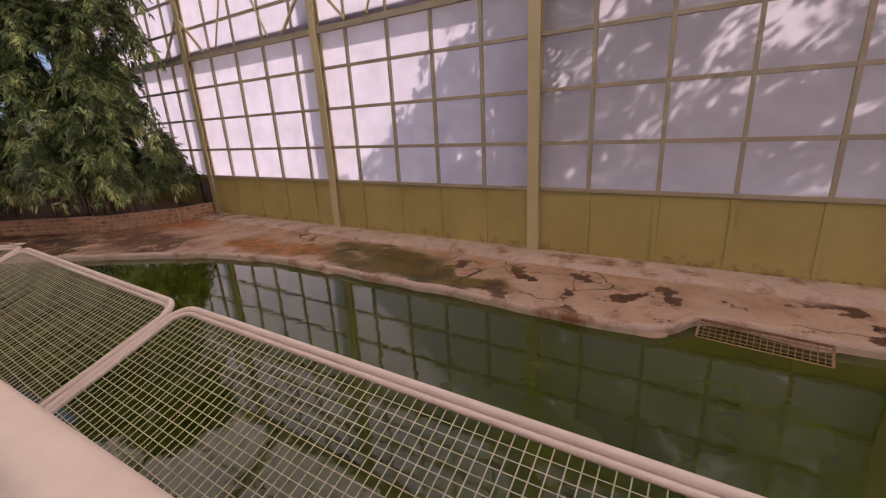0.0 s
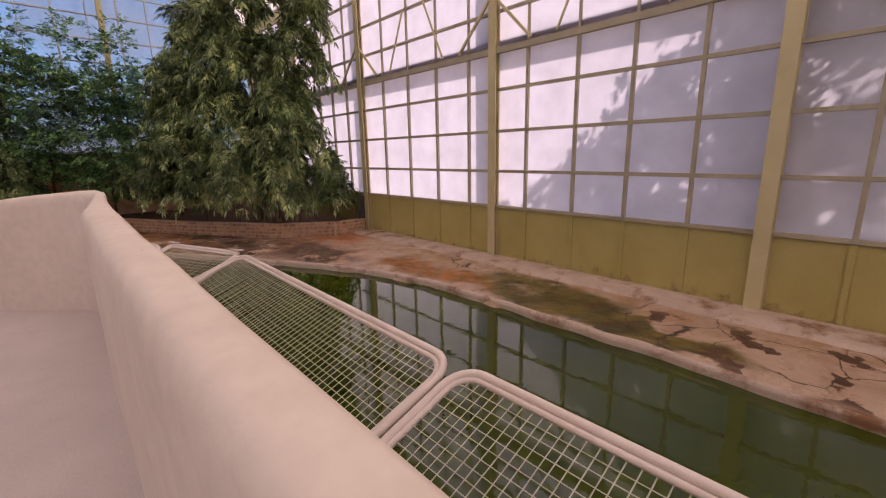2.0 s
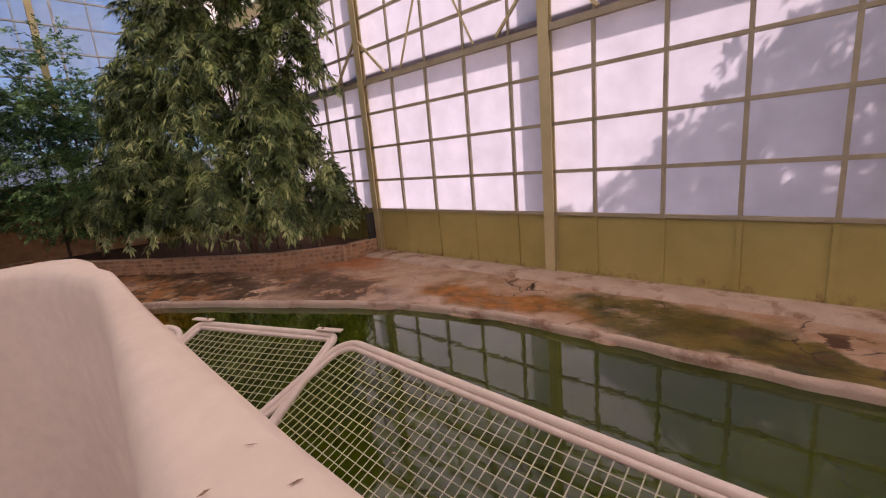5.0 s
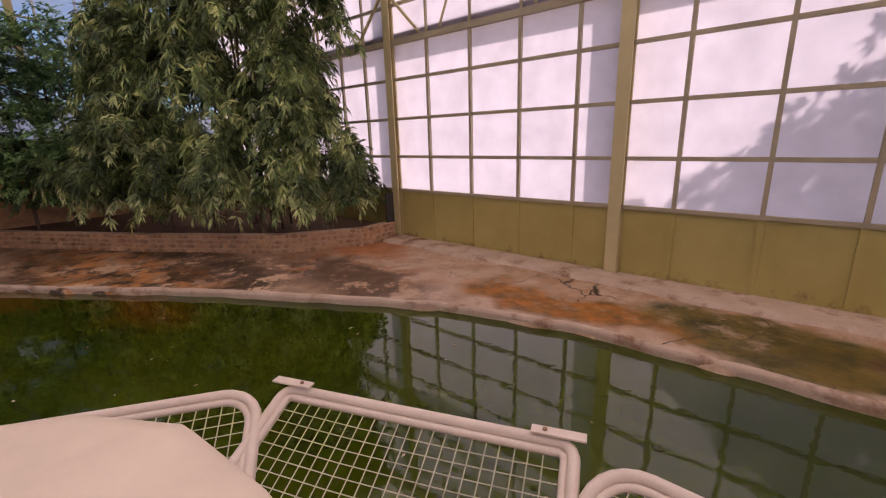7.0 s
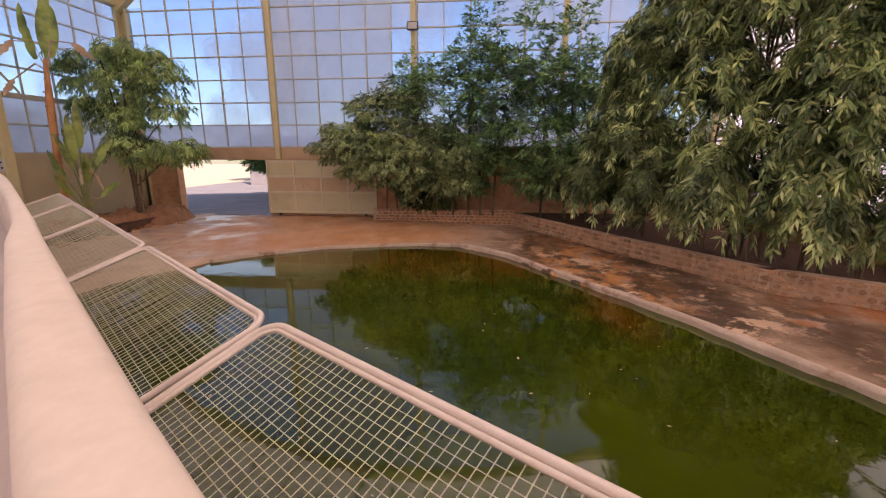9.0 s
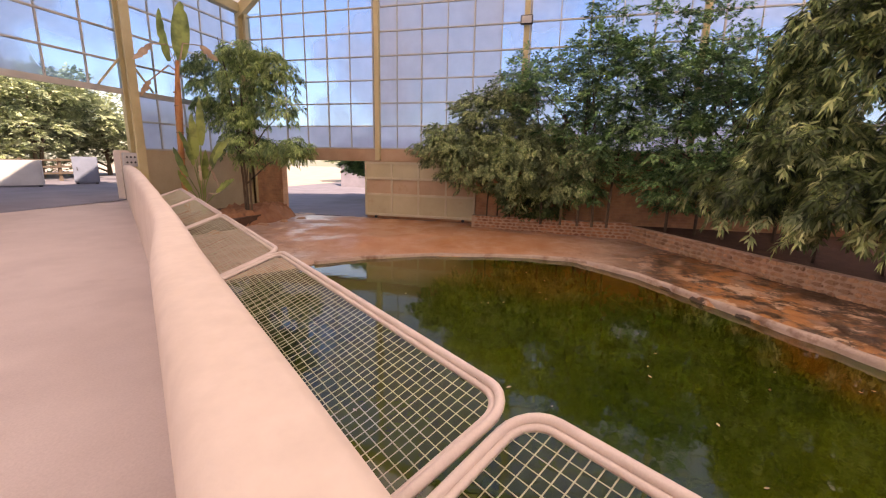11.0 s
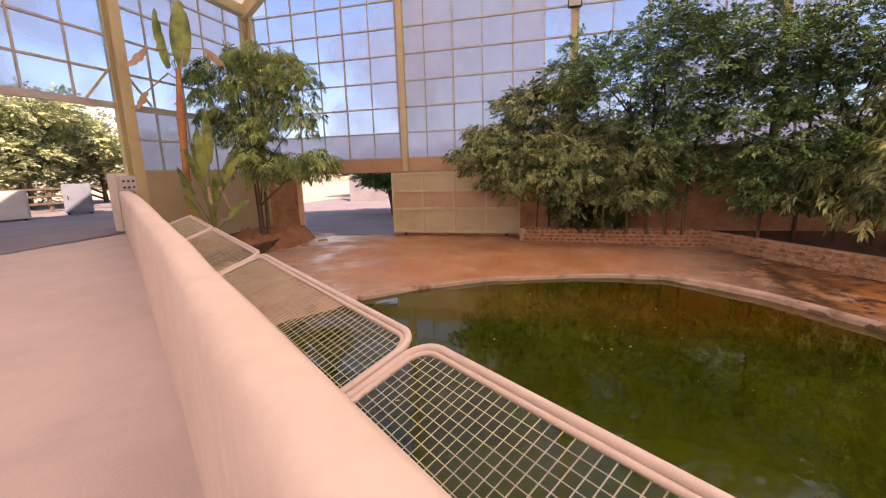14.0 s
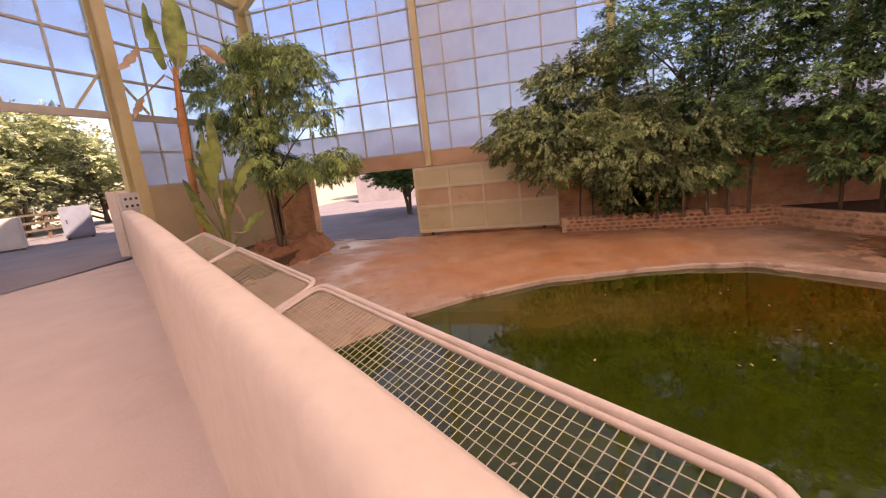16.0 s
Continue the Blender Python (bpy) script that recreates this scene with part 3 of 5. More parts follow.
wall_n = thing("wall_north", "tall cream steel wall with milky plastic glazing", "wall", kind="structure")
for bay, (x0, x1) in enumerate(zip(BAYS, BAYS[1:])):
    step = (x1 - x0) / 5
    inner = MULLIONS.get(x0, tuple(x0 + k * step for k in range(1, 5)))
    edges = (x0, *inner, x1)
    rows = ROWS_N + ROWS_TOP
    for xa, xb in zip(edges, edges[1:]):
        bm = bmesh.new()
        box(bm, (xa + 0.03, 0.0, 0.10), (xb - 0.03, 0.03, 1.36), 0.006)
        part("sheet_panel", bm, olive_sheet, wall_n, "olive yellow painted sheet panel with rust specks")
    for x in inner:
        part("stile", box(bmesh.new(), (x - 0.045, -0.035, 0.10), (x + 0.045, 0.03, 1.36), 0.006), olive_sheet, wall_n)
    part("bottom_rail", box(bmesh.new(), (x0 + 0.12, -0.03, -0.04), (x1 - 0.12, 0.03, 0.10), 0.008), olive_sheet, wall_n)
    for z0, z1 in zip(rows, rows[1:]):
        pane("pane", (x0, 0.035, z0), (x1, 0.045, z1), milky_sheet, wall_n)
    for z in rows:
        big = z == 5.22
        part("rail", box(bmesh.new(), (x0, -0.09 if big else -0.045, z - (0.07 if big else 0.04)), (x1, 0.03, z + (0.07 if big else 0.035)), 0.006), bar_mat, wall_n)
    for x in inner:
        part("mullion", box(bmesh.new(), (x - 0.035, -0.055, rows[0]), (x + 0.035, 0.03, 5.16), 0.006), bar_mat, wall_n)
        part("mullion", box(bmesh.new(), (x - 0.025, -0.04, 5.28), (x + 0.025, 0.03, EAVE), 0.005), bar_mat, wall_n)
    # knee braces and rods above the door beam
    for s, xc in ((1, x0), (-1, x1)):
        bm = bmesh.new()
        beam(bm, (xc + s * 0.1, -0.12, 6.37), (xc + s * 1.15, -0.12, 5.32), 0.06, 0.06)
        part("brace", bm, steel_cream, wall_n)
        bm = bmesh.new()
        beam(bm, (xc + s * 1.8, -0.10, 5.32), (xc + s * 2.6, -0.10, 7.0), 0.04, 0.04)
        part("brace", bm, steel_cream, wall_n)
for x in BAYS:
    bm = bmesh.new()
    box(bm, (x - 0.12, -0.13, -0.3), (x + 0.12, -0.10, EAVE))
    box(bm, (x - 0.012, -0.10, -0.3), (x + 0.012, 0.0, EAVE))
    box(bm, (x - 0.13, -0.008, -0.3), (x + 0.13, 0.026, EAVE))
    part("column", bm, steel_cream, wall_n, "cream painted steel column")
    # outer gutter post that throws the upright strip of shade on the sheets
    part("outer_post", box(bmesh.new(), (x - 0.10, 0.06, 0.0), (x + 0.12, 0.55, EAVE), 0.01), bar_mat, wall_n)
# added board: blocks the sun that came through the slit below the roof
part("eave_board", box(bmesh.new(), (-10.6, -0.06, 8.66), (30, 0.06, EAVE + 0.35)), steel_cream, wall_n)
part("outer_track", box(bmesh.new(), (-10.6, 0.06, 5.27), (30, 0.42, 5.47), 0.01), bar_mat, wall_n)

# ---- west wall (gable) with the gate opening ----
wall_w = thing("wall_west", "high gable wall of hazy clear sheets in cream steel", "wall", kind="structure")
COLS_W = [SOUTH, -17.93, -11.9, -5.95, 0.0]


def arch(y):
    t = (y - SOUTH) / (NORTH - SOUTH)
    return EAVE + (RIDGE - EAVE) * math.sin(math.pi * min(max(t, 0), 1)) ** 0.8


zs = [3.13 + 0.93 * k for k in range(11)]
ys = np.linspace(SOUTH, NORTH, 24)
for y0, y1 in zip(ys, ys[1:]):
    top = min(arch(y0), arch(y1))
    rows = [z for z in zs if z < top - 0.1] + [top]
    for z0, z1 in zip(rows, rows[1:]):
        pane("pane", (WEST - 0.05, y0, z0), (WEST - 0.04, y1, z1), hazy_sheet if z1 < 4.95 else dusty_sheet if -17.95 < (y0 + y1) / 2 < -13.3 else clear_sheet, wall_w)
    bm = bmesh.new()
    for v in ((y0, top - 0.02), (y1, top - 0.02), (y1, arch(y1)), (y0, arch(y0))):
        bm.verts.new((WEST - 0.045, *v))
    bm.faces.new(bm.verts)
    bmesh.ops.solidify(bm, geom=list(bm.faces), thickness=0.01)
    part("pane", bm, clear_sheet, wall_w)
for i, y in enumerate(ys[1:-1]):
    w = 0.03 if i % 2 else 0.018
    part("mullion", box(bmesh.new(), (WEST - 0.035, y - w, 3.13), (WEST + 0.03, y + w, arch(y)), 0.004), gable_bar, wall_w)
for z in zs:
    span = [y for y in np.linspace(SOUTH, NORTH, 200) if arch(y) > z]
    if span:
        part("rail", box(bmesh.new(), (WEST - 0.036, span[0], z - 0.026), (WEST + 0.05, span[-1], z + 0.026), 0.005), gable_bar, wall_w)
for y in COLS_W:
    bm = bmesh.new()
    box(bm, (WEST + 0.06, y - 0.10, -0.2 if y in (0.0, SOUTH) else 2.62), (WEST + 0.26, y + 0.10, arch(y)), 0.01)
    part("column", bm, steel_cream, wall_w, "cream painted steel column")
bm = bmesh.new()
for y0, y1 in zip(ys, ys[1:]):
    beam(bm, (WEST + 0.16, y0, arch(y0)), (WEST + 0.16, y1, arch(y1)), 0.30, 0.50)
part("gable_arch", bm, steel_cream, wall_w, "cream painted curved gable beam")
# lower masonry, leaving the gate opening free
OPEN_S, OPEN_N, OPEN_Z = -22.8, -18.55, 2.58
lower = thing("wall_west_lower", "red rubble brick dado wall under the glazing", "wall", kind="structure")
part("masonry", box(bmesh.new(), (WEST - 0.25, SOUTH, -0.4), (WEST + 0.02, OPEN_S - 0.06, 2.58)), brick_mat, lower)
part("masonry", box(bmesh.new(), (WEST - 0.25, OPEN_N, -0.4), (WEST + 0.02, NORTH, 2.58)), brick_mat, lower)
part("lintel", box(bmesh.new(), (WEST - 0.25, SOUTH, OPEN_Z + 0.003), (WEST + 0.10, NORTH, 3.10), 0.015), surface("stained_lintel", (0.40, 0.25, 0.14), (0.56, 0.40, 0.26), 0.9, 30.0, 0.8), lower, "rust-stained pinkish lintel")
part("opening_post", box(bmesh.new(), (WEST - 0.27, OPEN_S - 0.12, -0.3), (WEST + 0.12, OPEN_S, 2.575), 0.01), brick_mat, lower)

# sliding gate, pushed open along the wall
gate = thing("sliding_gate", "cream steel sliding gate with sheet panels, pushed open", "gate", (WEST + 0.16, 0, 0))
GY0, GY1, GZ0, GZ1 = -18.56, -13.62, 0.24, 2.57
for y in np.linspace(GY0 + 0.04, GY1 - 0.04, 5):
    part("gate_stile", box(bmesh.new(), (-0.03, y - 0.04, GZ0), (0.05, y + 0.04, GZ1), 0.008), gate_bar, gate)
for z in (GZ0 + 0.05, GZ0 + 0.93, GZ0 + 1.62, GZ1 - 0.05):
    part("gate_rail", box(bmesh.new(), (-0.026, GY0, z - 0.05), (0.046, GY1, z + 0.05), 0.008), gate_bar, gate)
for y0, y1 in zip(np.linspace(GY0 + 0.04, GY1 - 0.04, 5), np.linspace(GY0 + 0.04, GY1 - 0.04, 5)[1:]):
    for z0, z1 in ((GZ0 + 0.1, GZ0 + 0.88), (GZ0 + 0.98, GZ0 + 1.57), (GZ0 + 1.67, GZ1 - 0.1)):
        part("gate_sheet", box(bmesh.new(), (-0.012, y0, z0), (0.006, y1, z1)), gate_pink if z0 > GZ0 + 0.9 and z1 < GZ0 + 1.6 else gate_sheet, gate)
for y in (GY0 + 0.5, GY1 - 0.5):
    part("roller", tube(bmesh.new(), [(-0.03, y, GZ0 - 0.04), (0.04, y, GZ0 - 0.04)], 0.06, 12), dark_mat, gate)

# ---- south wall with the visitors' opening ----
wall_s = thing("wall_south", "cream steel wall of hazy clear sheets with an open bay", "wall", kind="structure")
COLS_S = [-10.6, -4.85, 1.0, 6.9, 12.7, 18.5, 24.3, 30.0]
SZ = [4.72, 5.65, 6.6, 7.5, 8.3, EAVE]
for x0, x1 in zip(COLS_S, COLS_S[1:]):
    open_bay = x0 == -4.85
    n = 5
    st = (x1 - x0) / n
    rows = SZ if open_bay else [2.86, 3.8] + SZ
    for z0, z1 in zip(rows, rows[1:]):
        pane("pane", (x0, SOUTH - 0.05, z0), (x1, SOUTH - 0.04, z1), hazy_sheet if z1 < 4.8 else clear_sheet, wall_s)
    for z in rows:
        h = 0.09 if z == 4.72 else 0.03
        part("rail", box(bmesh.new(), (x0, SOUTH - 0.035, z - h), (x1, SOUTH + 0.05, z + h), 0.005), gable_bar, wall_s)
    for k in range(1, n):
        part("mullion", box(bmesh.new(), (x0 + k * st - 0.025, SOUTH - 0.033, rows[0]), (x0 + k * st + 0.025, SOUTH + 0.03, EAVE), 0.004), gable_bar, wall_s)
    for s, xc in ((1, x0), (-1, x1)):
        part("brace", beam(bmesh.new(), (xc + s * 0.12, SOUTH + 0.1, 5.8), (xc + s * 0.95, SOUTH + 0.1, 4.82), 0.05, 0.05), steel_cream, wall_s)
    if not open_bay:
        part("dado", box(bmesh.new(), (x0 + 0.14, SOUTH - 0.1, -0.3), (x1 - 0.14, SOUTH + 0.06, 2.83)), gate_sheet if x0 > -10 else surface("cream_dado", (0.50, 0.40, 0.24), (0.60, 0.50, 0.32), 1.0, 30.0, 0.8), wall_s, "cream painted lower wall")
for x in COLS_S:
    bm = bmesh.new()
    box(bm, (x - 0.16, SOUTH + 0.07, -0.3), (x + 0.16, SOUTH + 0.11, EAVE))
    box(bm, (x - 0.02, SOUTH - 0.2, -0.3), (x + 0.02, SOUTH + 0.07, EAVE))
    box(bm, (x - 0.16, SOUTH + 0.33, -0.3), (x + 0.16, SOUTH + 0.37, EAVE))
    box(bm, (x - 0.02, SOUTH + 0.11, -0.3), (x + 0.02, SOUTH + 0.33, EAVE))
    part("column", bm, steel_cream, wall_s, "cream painted steel column")
part("eave_beam", box(bmesh.new(), (-10.6, SOUTH - 0.1, EAVE), (30, SOUTH + 0.25, EAVE + 0.36), 0.02), steel_cream, wall_s)
tagged(part("wall_east", box(bmesh.new(), (EAST, SOUTH, -0.4), (EAST + 0.15, NORTH, EAVE + 4)), milky_sheet), "plain milky end wall", "wall", kind="structure")

# ---- roof ----
bm = bmesh.new()
ry = np.linspace(SOUTH, NORTH, 31)
for y0, y1 in zip(ry, ry[1:]):
    q = [bm.verts.new(v) for v in ((WEST - 0.2, y0, arch(y0) + 0.22), (EAST, y0, arch(y0) + 0.22), (EAST, y1, arch(y1) + 0.22), (WEST - 0.2, y1, arch(y1) + 0.22))]
    bm.faces.new(q)
bmesh.ops.remove_doubles(bm, verts=bm.verts, dist=0.001)
bmesh.ops.solidify(bm, geom=list(bm.faces), thickness=0.02)
tagged(part("ceiling", bm, roof_sheet), "arched roof of milky white sheets", "ceiling", kind="structure")
roof_frame = thing("roof_frame", "cream steel roof ribs and dark purlins", "roof frame", kind="structure")
for x in COLS_S[1:-1]:
    bm = bmesh.new()
    for y0, y1 in zip(ry, ry[1:]):
        beam(bm, (x, y0, arch(y0)), (x, y1, arch(y1)), 0.16, 0.26)
    part("rib", bm, steel_cream, roof_frame)
    bm = bmesh.new()
    for k in range(1, 30, 2):
        y0, y1, y2 = ry[k - 1], ry[k], ry[min(k + 1, 30)]
        za = max(EAVE + 0.2, arch(y1) - 0.9)
        beam(bm, (x, y0, arch(y0)), (x, y1, za), 0.04, 0.04)
        beam(bm, (x, y1, za), (x, y2, arch(y2)), 0.04, 0.04)
    part("web", bm, bar_mat, roof_frame)
for y in ry[::2]:
    part("purlin", box(bmesh.new(), (WEST, y - 0.03, arch(y) + 0.12), (EAST, y + 0.03, arch(y) + 0.2)), bar_mat, roof_frame)
for x in np.arange(WEST + 1.1, EAST, 1.1):
    bm = bmesh.new()
    for y0, y1 in zip(ry, ry[1:]):
        beam(bm, (x, y0, arch(y0) + 0.19), (x, y1, arch(y1) + 0.19), 0.03, 0.03)
    part("sheet_joint", bm, bar_mat, roof_frame)


# ---- wire mesh panels over the pond's edge ----
def wire_panel(a, b, depth, drop=0.36, radius=0.16, cell=0.052):
    """A tube frame with rounded corners and welded wire; a and b are the ends of its outer edge."""
    a, b = Vector((*a, RIM_Z)), Vector((*b, RIM_Z))
    ex = (b - a)
    length = ex.length
    ex.normalize()
    inward = Vector((ex.y, -ex.x, 0))
    if inward.dot(N + Vector((0, -1, 0))) < 0:
        inward = -inward
    ey = (inward - Vector((0, 0, drop))).normalized()
    at = lambda s, d, lift=0.0: a + ex * s + ey * d + Vector((0, 0, lift))
    e = thing("wire_panel", "pinkish white tube frame with square wire mesh, leaning over the pond", "mesh panel", tuple((a + b) / 2), group="wire panels along the parapet")
    inv = Matrix.Translation(-(a + b) / 2)
    g = 0.03
    outline = []
    for cx, cy, a0 in ((g + radius, g + radius, 180), (length - g - radius, g + radius, 270), (length - g - radius, depth - radius, 0), (g + radius, depth - radius, 90)):
        for k in range(7):
            ang = radians(a0 + 15 * k)
            outline.append((cx + radius * math.cos(ang), cy + radius * math.sin(ang)))
    bm = tube(bmesh.new(), [at(s, d) for s, d in outline], 0.023, 10, True)
    bm.transform(inv)
    part("outer_tube", bm, tube_mat, e, smooth=True)
    inner = []
    r2 = radius - 0.032
    for cx, cy, a0 in ((g + radius, g + radius, 180), (length - g - radius, g + radius, 270), (length - g - radius, depth - radius, 0), (g + radius, depth - radius, 90)):
        for k in range(7):
            ang = radians(a0 + 15 * k)
            inner.append((cx + r2 * math.cos(ang), cy + r2 * math.sin(ang)))
    bm = tube(bmesh.new(), [at(s, d, -0.010) for s, d in inner], 0.017, 8, True)
    bm.transform(inv)
    part("inner_bar", bm, tube_mat, e, smooth=True)
    bm = bmesh.new()
    n = int((length - 2 * g - 0.1) / cell)
    for k in range(1, n):
        s = g + 0.05 + (length - 2 * g - 0.1) * k / n + random.uniform(-0.004, 0.004)
        inset = max(0.0, radius - min(s - g, length - g - s)) * 0.5
        wav = random.uniform(-0.012, 0.004)
        tube(bm, [at(s, g + 0.035 + inset, -0.012), at(s, depth * 0.5, -0.02 + wav), at(s, depth - 0.035 - inset, -0.012)], 0.0028, 4)
    m = int((depth - 0.14) / cell)
    for k in range(1, m + 1):
        d = g + 0.05 + (depth - g - 0.10) * k / (m + 1)
        inset = max(0.0, radius - min(d - g, depth - d)) * 0.5
        tube(bm, [at(g + 0.035 + inset, d, -0.004), at(length * 0.33, d, -0.014), at(length * 0.66, d, -0.016), at(length - g - 0.035 - inset, d, -0.004)], 0.0028, 4)
    bm.transform(inv)
    part("wire_mesh", bm, wire_mat, e)
    return e


W1 = [(22.9, -7.14), (19.27, -7.14), (15.64, -7.14), (12.0, -7.14), (8.40, -7.09)]
for a, b in zip(W1, W1[1:]):
    wire_panel(a, b, 1.2)
wire_panel((8.34, -7.08), (7.08, -7.56), 0.95, radius=0.06)
W2 = [(7.02, -7.62)] + [tuple(leg(s, -1.02)) for s in (2.38, 5.80, 9.2, 12.6, 16.0)]
for a, b in zip(W2, W2[1:]):
    wire_panel(a, b, 1.02)
# steel clips bridging the joints at the corner
for (x, y), d in (((8.33, -7.11), (-0.934, -0.356)), ((7.09, -7.585), (0.934, 0.356))):
    c = thing("joint_clip", "flat pinkish steel strap clipped over the panel joint", "clip", (x, y, RIM_Z + 0.02), group="joint clips")
    strap = part("strap", beam(bmesh.new(), (-d[0] * 0.03, -d[1] * 0.03, 0.006), (d[0] * 0.17, d[1] * 0.17, 0.006), 0.044, 0.008), tube_mat, c)
    part("bolt", tube(bmesh.new(), [(d[0] * 0.12, d[1] * 0.12, 0.008), (d[0] * 0.12, d[1] * 0.12, 0.018)], 0.009, 6), rust_mat, strap, "rusty bolt")


# ---- planters ----
def stone_wall(name, line, height, base, thick, label, size=(0.26, 0.15), skin=None):
    """A low rubble wall: a mortar core with single stones set proud of it on the pond side and a coping."""
    e = thing(name, label, "planter wall", kind="structure")
    stones = []
    for v in range(4):
        bm = bmesh.new()
        box(bm, (-0.5, -0.5, -0.5), (0.5, 0.5, 0.5))
        bmesh.ops.bevel(bm, geom=list(bm.edges), offset=0.24, segments=2, affect="EDGES")
        for vert in bm.verts:
            vert.co += Vector((random.uniform(-1, 1), random.uniform(-1, 1), random.uniform(-1, 1))) * 0.07
        stones.append(mesh_of(bm, "stone", skin or stone_mat))
    for (x0, y0), (x1, y1) in zip(line, line[1:]):
        a, b = Vector((x0, y0, base)), Vector((x1, y1, base))
        d = b - a
        u = d.normalized()
        n = Vector((-u.y, u.x, 0))
        bm = bmesh.new()
        a, b = a - u * 0.04, b + u * 0.16
        q = [a - n * 0.02, b - n * 0.02, b - n * thick, a - n * thick]
        lo = [bm.verts.new(p - Vector((0, 0, 0.5))) for p in q]
        hi = [bm.verts.new(p + Vector((0, 0, height - 0.02))) for p in q]
        bm.faces.new(hi)
        for k in range(4):
            bm.faces.new((lo[k], lo[(k + 1) % 4], hi[(k + 1) % 4], hi[k]))
        part("core", bm, mortar_mat, e)
        a = a + u * 0.04
        rows = max(2, round(height / size[1]))
        for r in range(rows):
            s = random.uniform(-0.1, 0.0)
            while s < d.length - 0.08:
                w = min(size[0] * random.uniform(0.6, 1.4), d.length + 0.06 - s)
                h = height / rows
                ob = new("stone", random.choice(stones))
                c = a + u * (s + w / 2) + n * random.uniform(-0.018, 0.0) + Vector((0, 0, (r + 0.5) * h + random.uniform(-0.01, 0.01)))
                ob.matrix_basis = Matrix.LocRotScale(c, Euler((random.uniform(-0.06, 0.06), random.uniform(-0.08, 0.08), math.atan2(u.y, u.x))), (w - 0.045, 0.105, h - 0.04))
                ob.parent = e
                s += w
    return e


PLANTER = [(0.0, -0.25), (-0.02, -1.3), (-1.3, -3.1), (-4.7, -5.2), (-9.45, -7.75)]
PLANTER_W = [(-9.45, -7.77), (-9.5, -13.4)]


def soil(name, poly, z):
    tagged(part(name, slab(poly, -0.4, z), soil_mat), "reddish brown planter soil", "soil", kind="structure")


# ---- foliage ----
def leaf_cloud(name, sprays, mat, parent, length, width, per, spread, droop, seed, label=""):
    """Lance-shaped leaves, folded and bent, hung along short twigs. sprays: (place, direction)."""
    rng = np.random.default_rng(seed)
    P = np.array([s[0] for s in sprays], float)
    D = np.array([s[1] for s in sprays], float)
    k = len(P)
    O = D * np.array([1, 1, 0.0]) + rng.normal(0, 0.15, (k, 3)) * np.array([1, 1, 0.0])
    O /= np.linalg.norm(O, axis=1, keepdims=True) + 1e-9
    hang = droop * rng.uniform(0.6, 1.1, (k, 1))
    D = D * (1 - hang) + (O * 0.35 + np.array([0, 0, -1.0])) * hang
    D /= np.linalg.norm(D, axis=1, keepdims=True)
    # each spray is a loose hand of leaves fanned about its twig
    S = np.cross(O, np.array([0, 0, 1.0])) + rng.normal(0, 0.25, (k, 3))
    S /= np.linalg.norm(S, axis=1, keepdims=True) + 1e-9
    P, D, S = np.repeat(P, per, 0), np.repeat(D, per, 0), np.repeat(S, per, 0)
    n = k * per
    fan = np.tile(np.linspace(-1.15, 1.15, per), k)[:, None] + rng.normal(0, 0.18, (n, 1))
    along = (1 - np.abs(fan) / 1.3) * spread * rng.uniform(0.5, 1.1, (n, 1))
    base = P + D * along + rng.normal(0, spread * 0.05, (n, 3))
    out = D * np.cos(fan) + S * np.sin(fan) + rng.normal(0, 0.16, (n, 3))
    out[:, 2] -= droop * 0.25
    out /= np.linalg.norm(out, axis=1, keepdims=True)
    up = np.cross(S, D) + rng.normal(0, 0.3, (n, 3))
    side = np.cross(out, up)
    side /= np.linalg.norm(side, axis=1, keepdims=True) + 1e-9
    up = np.cross(side, out)
    L = length * rng.uniform(0.65, 1.2, (n, 1))
    W = width * rng.uniform(0.75, 1.2, (n, 1))
    down = np.array([0, 0, -1.0])
    v0 = base
    mid = base + out * L * 0.42
    v1 = mid + side * W * 0.5 + up * W * 0.18
    v2 = mid - side * W * 0.5 + up * W * 0.18
    v3 = base + out * L + down * L * 0.22 * droop
    V = np.stack([v0, v1, mid, v2, v3], 1).reshape(-1, 3)
    i = np.arange(k * per)[:, None] * 5
    F = np.concatenate([i + np.array([0, 2, 1]), i + np.array([0, 3, 2]), i + np.array([1, 2, 4]), i + np.array([2, 3, 4])], 1).reshape(-1, 3)
    me = bpy.data.meshes.new(name)
    me.vertices.add(len(V))
    me.vertices.foreach_set("co", V.ravel())
    me.loops.add(len(F) * 3)
    me.loops.foreach_set("vertex_index", F.ravel().astype(np.int32))
    me.polygons.add(len(F))
    me.polygons.foreach_set("loop_start", np.arange(0, len(F) * 3, 3, dtype=np.int32))
    me.update(calc_edges=True)
    me.materials.append(mat)
    ob = new(name, me)
    ob.parent = parent
    return tagged(ob, label=label) if label else ob


def blob_sprays(rng, centre, radii, count, shell=0.55, out=0.9, down=0.5):
    """Spray places in the outer part of an uneven ellipsoid, pointing out and down."""
    v = rng.normal(0, 1, (count, 3))
    v /= np.linalg.norm(v, axis=1, keepdims=True)
    lump = 1 + 0.22 * np.sin(v[:, :1] * 7 + centre[0]) * np.cos(v[:, 2:] * 6 + centre[1])
    r = rng.uniform(shell, 1.0, (count, 1)) ** 0.6 * lump
    p = np.array(centre) + v * r * np.array(radii)
    d = v * out
    d[:, 2] -= down
    d /= np.linalg.norm(d, axis=1, keepdims=True)
    return list(zip(p, d))


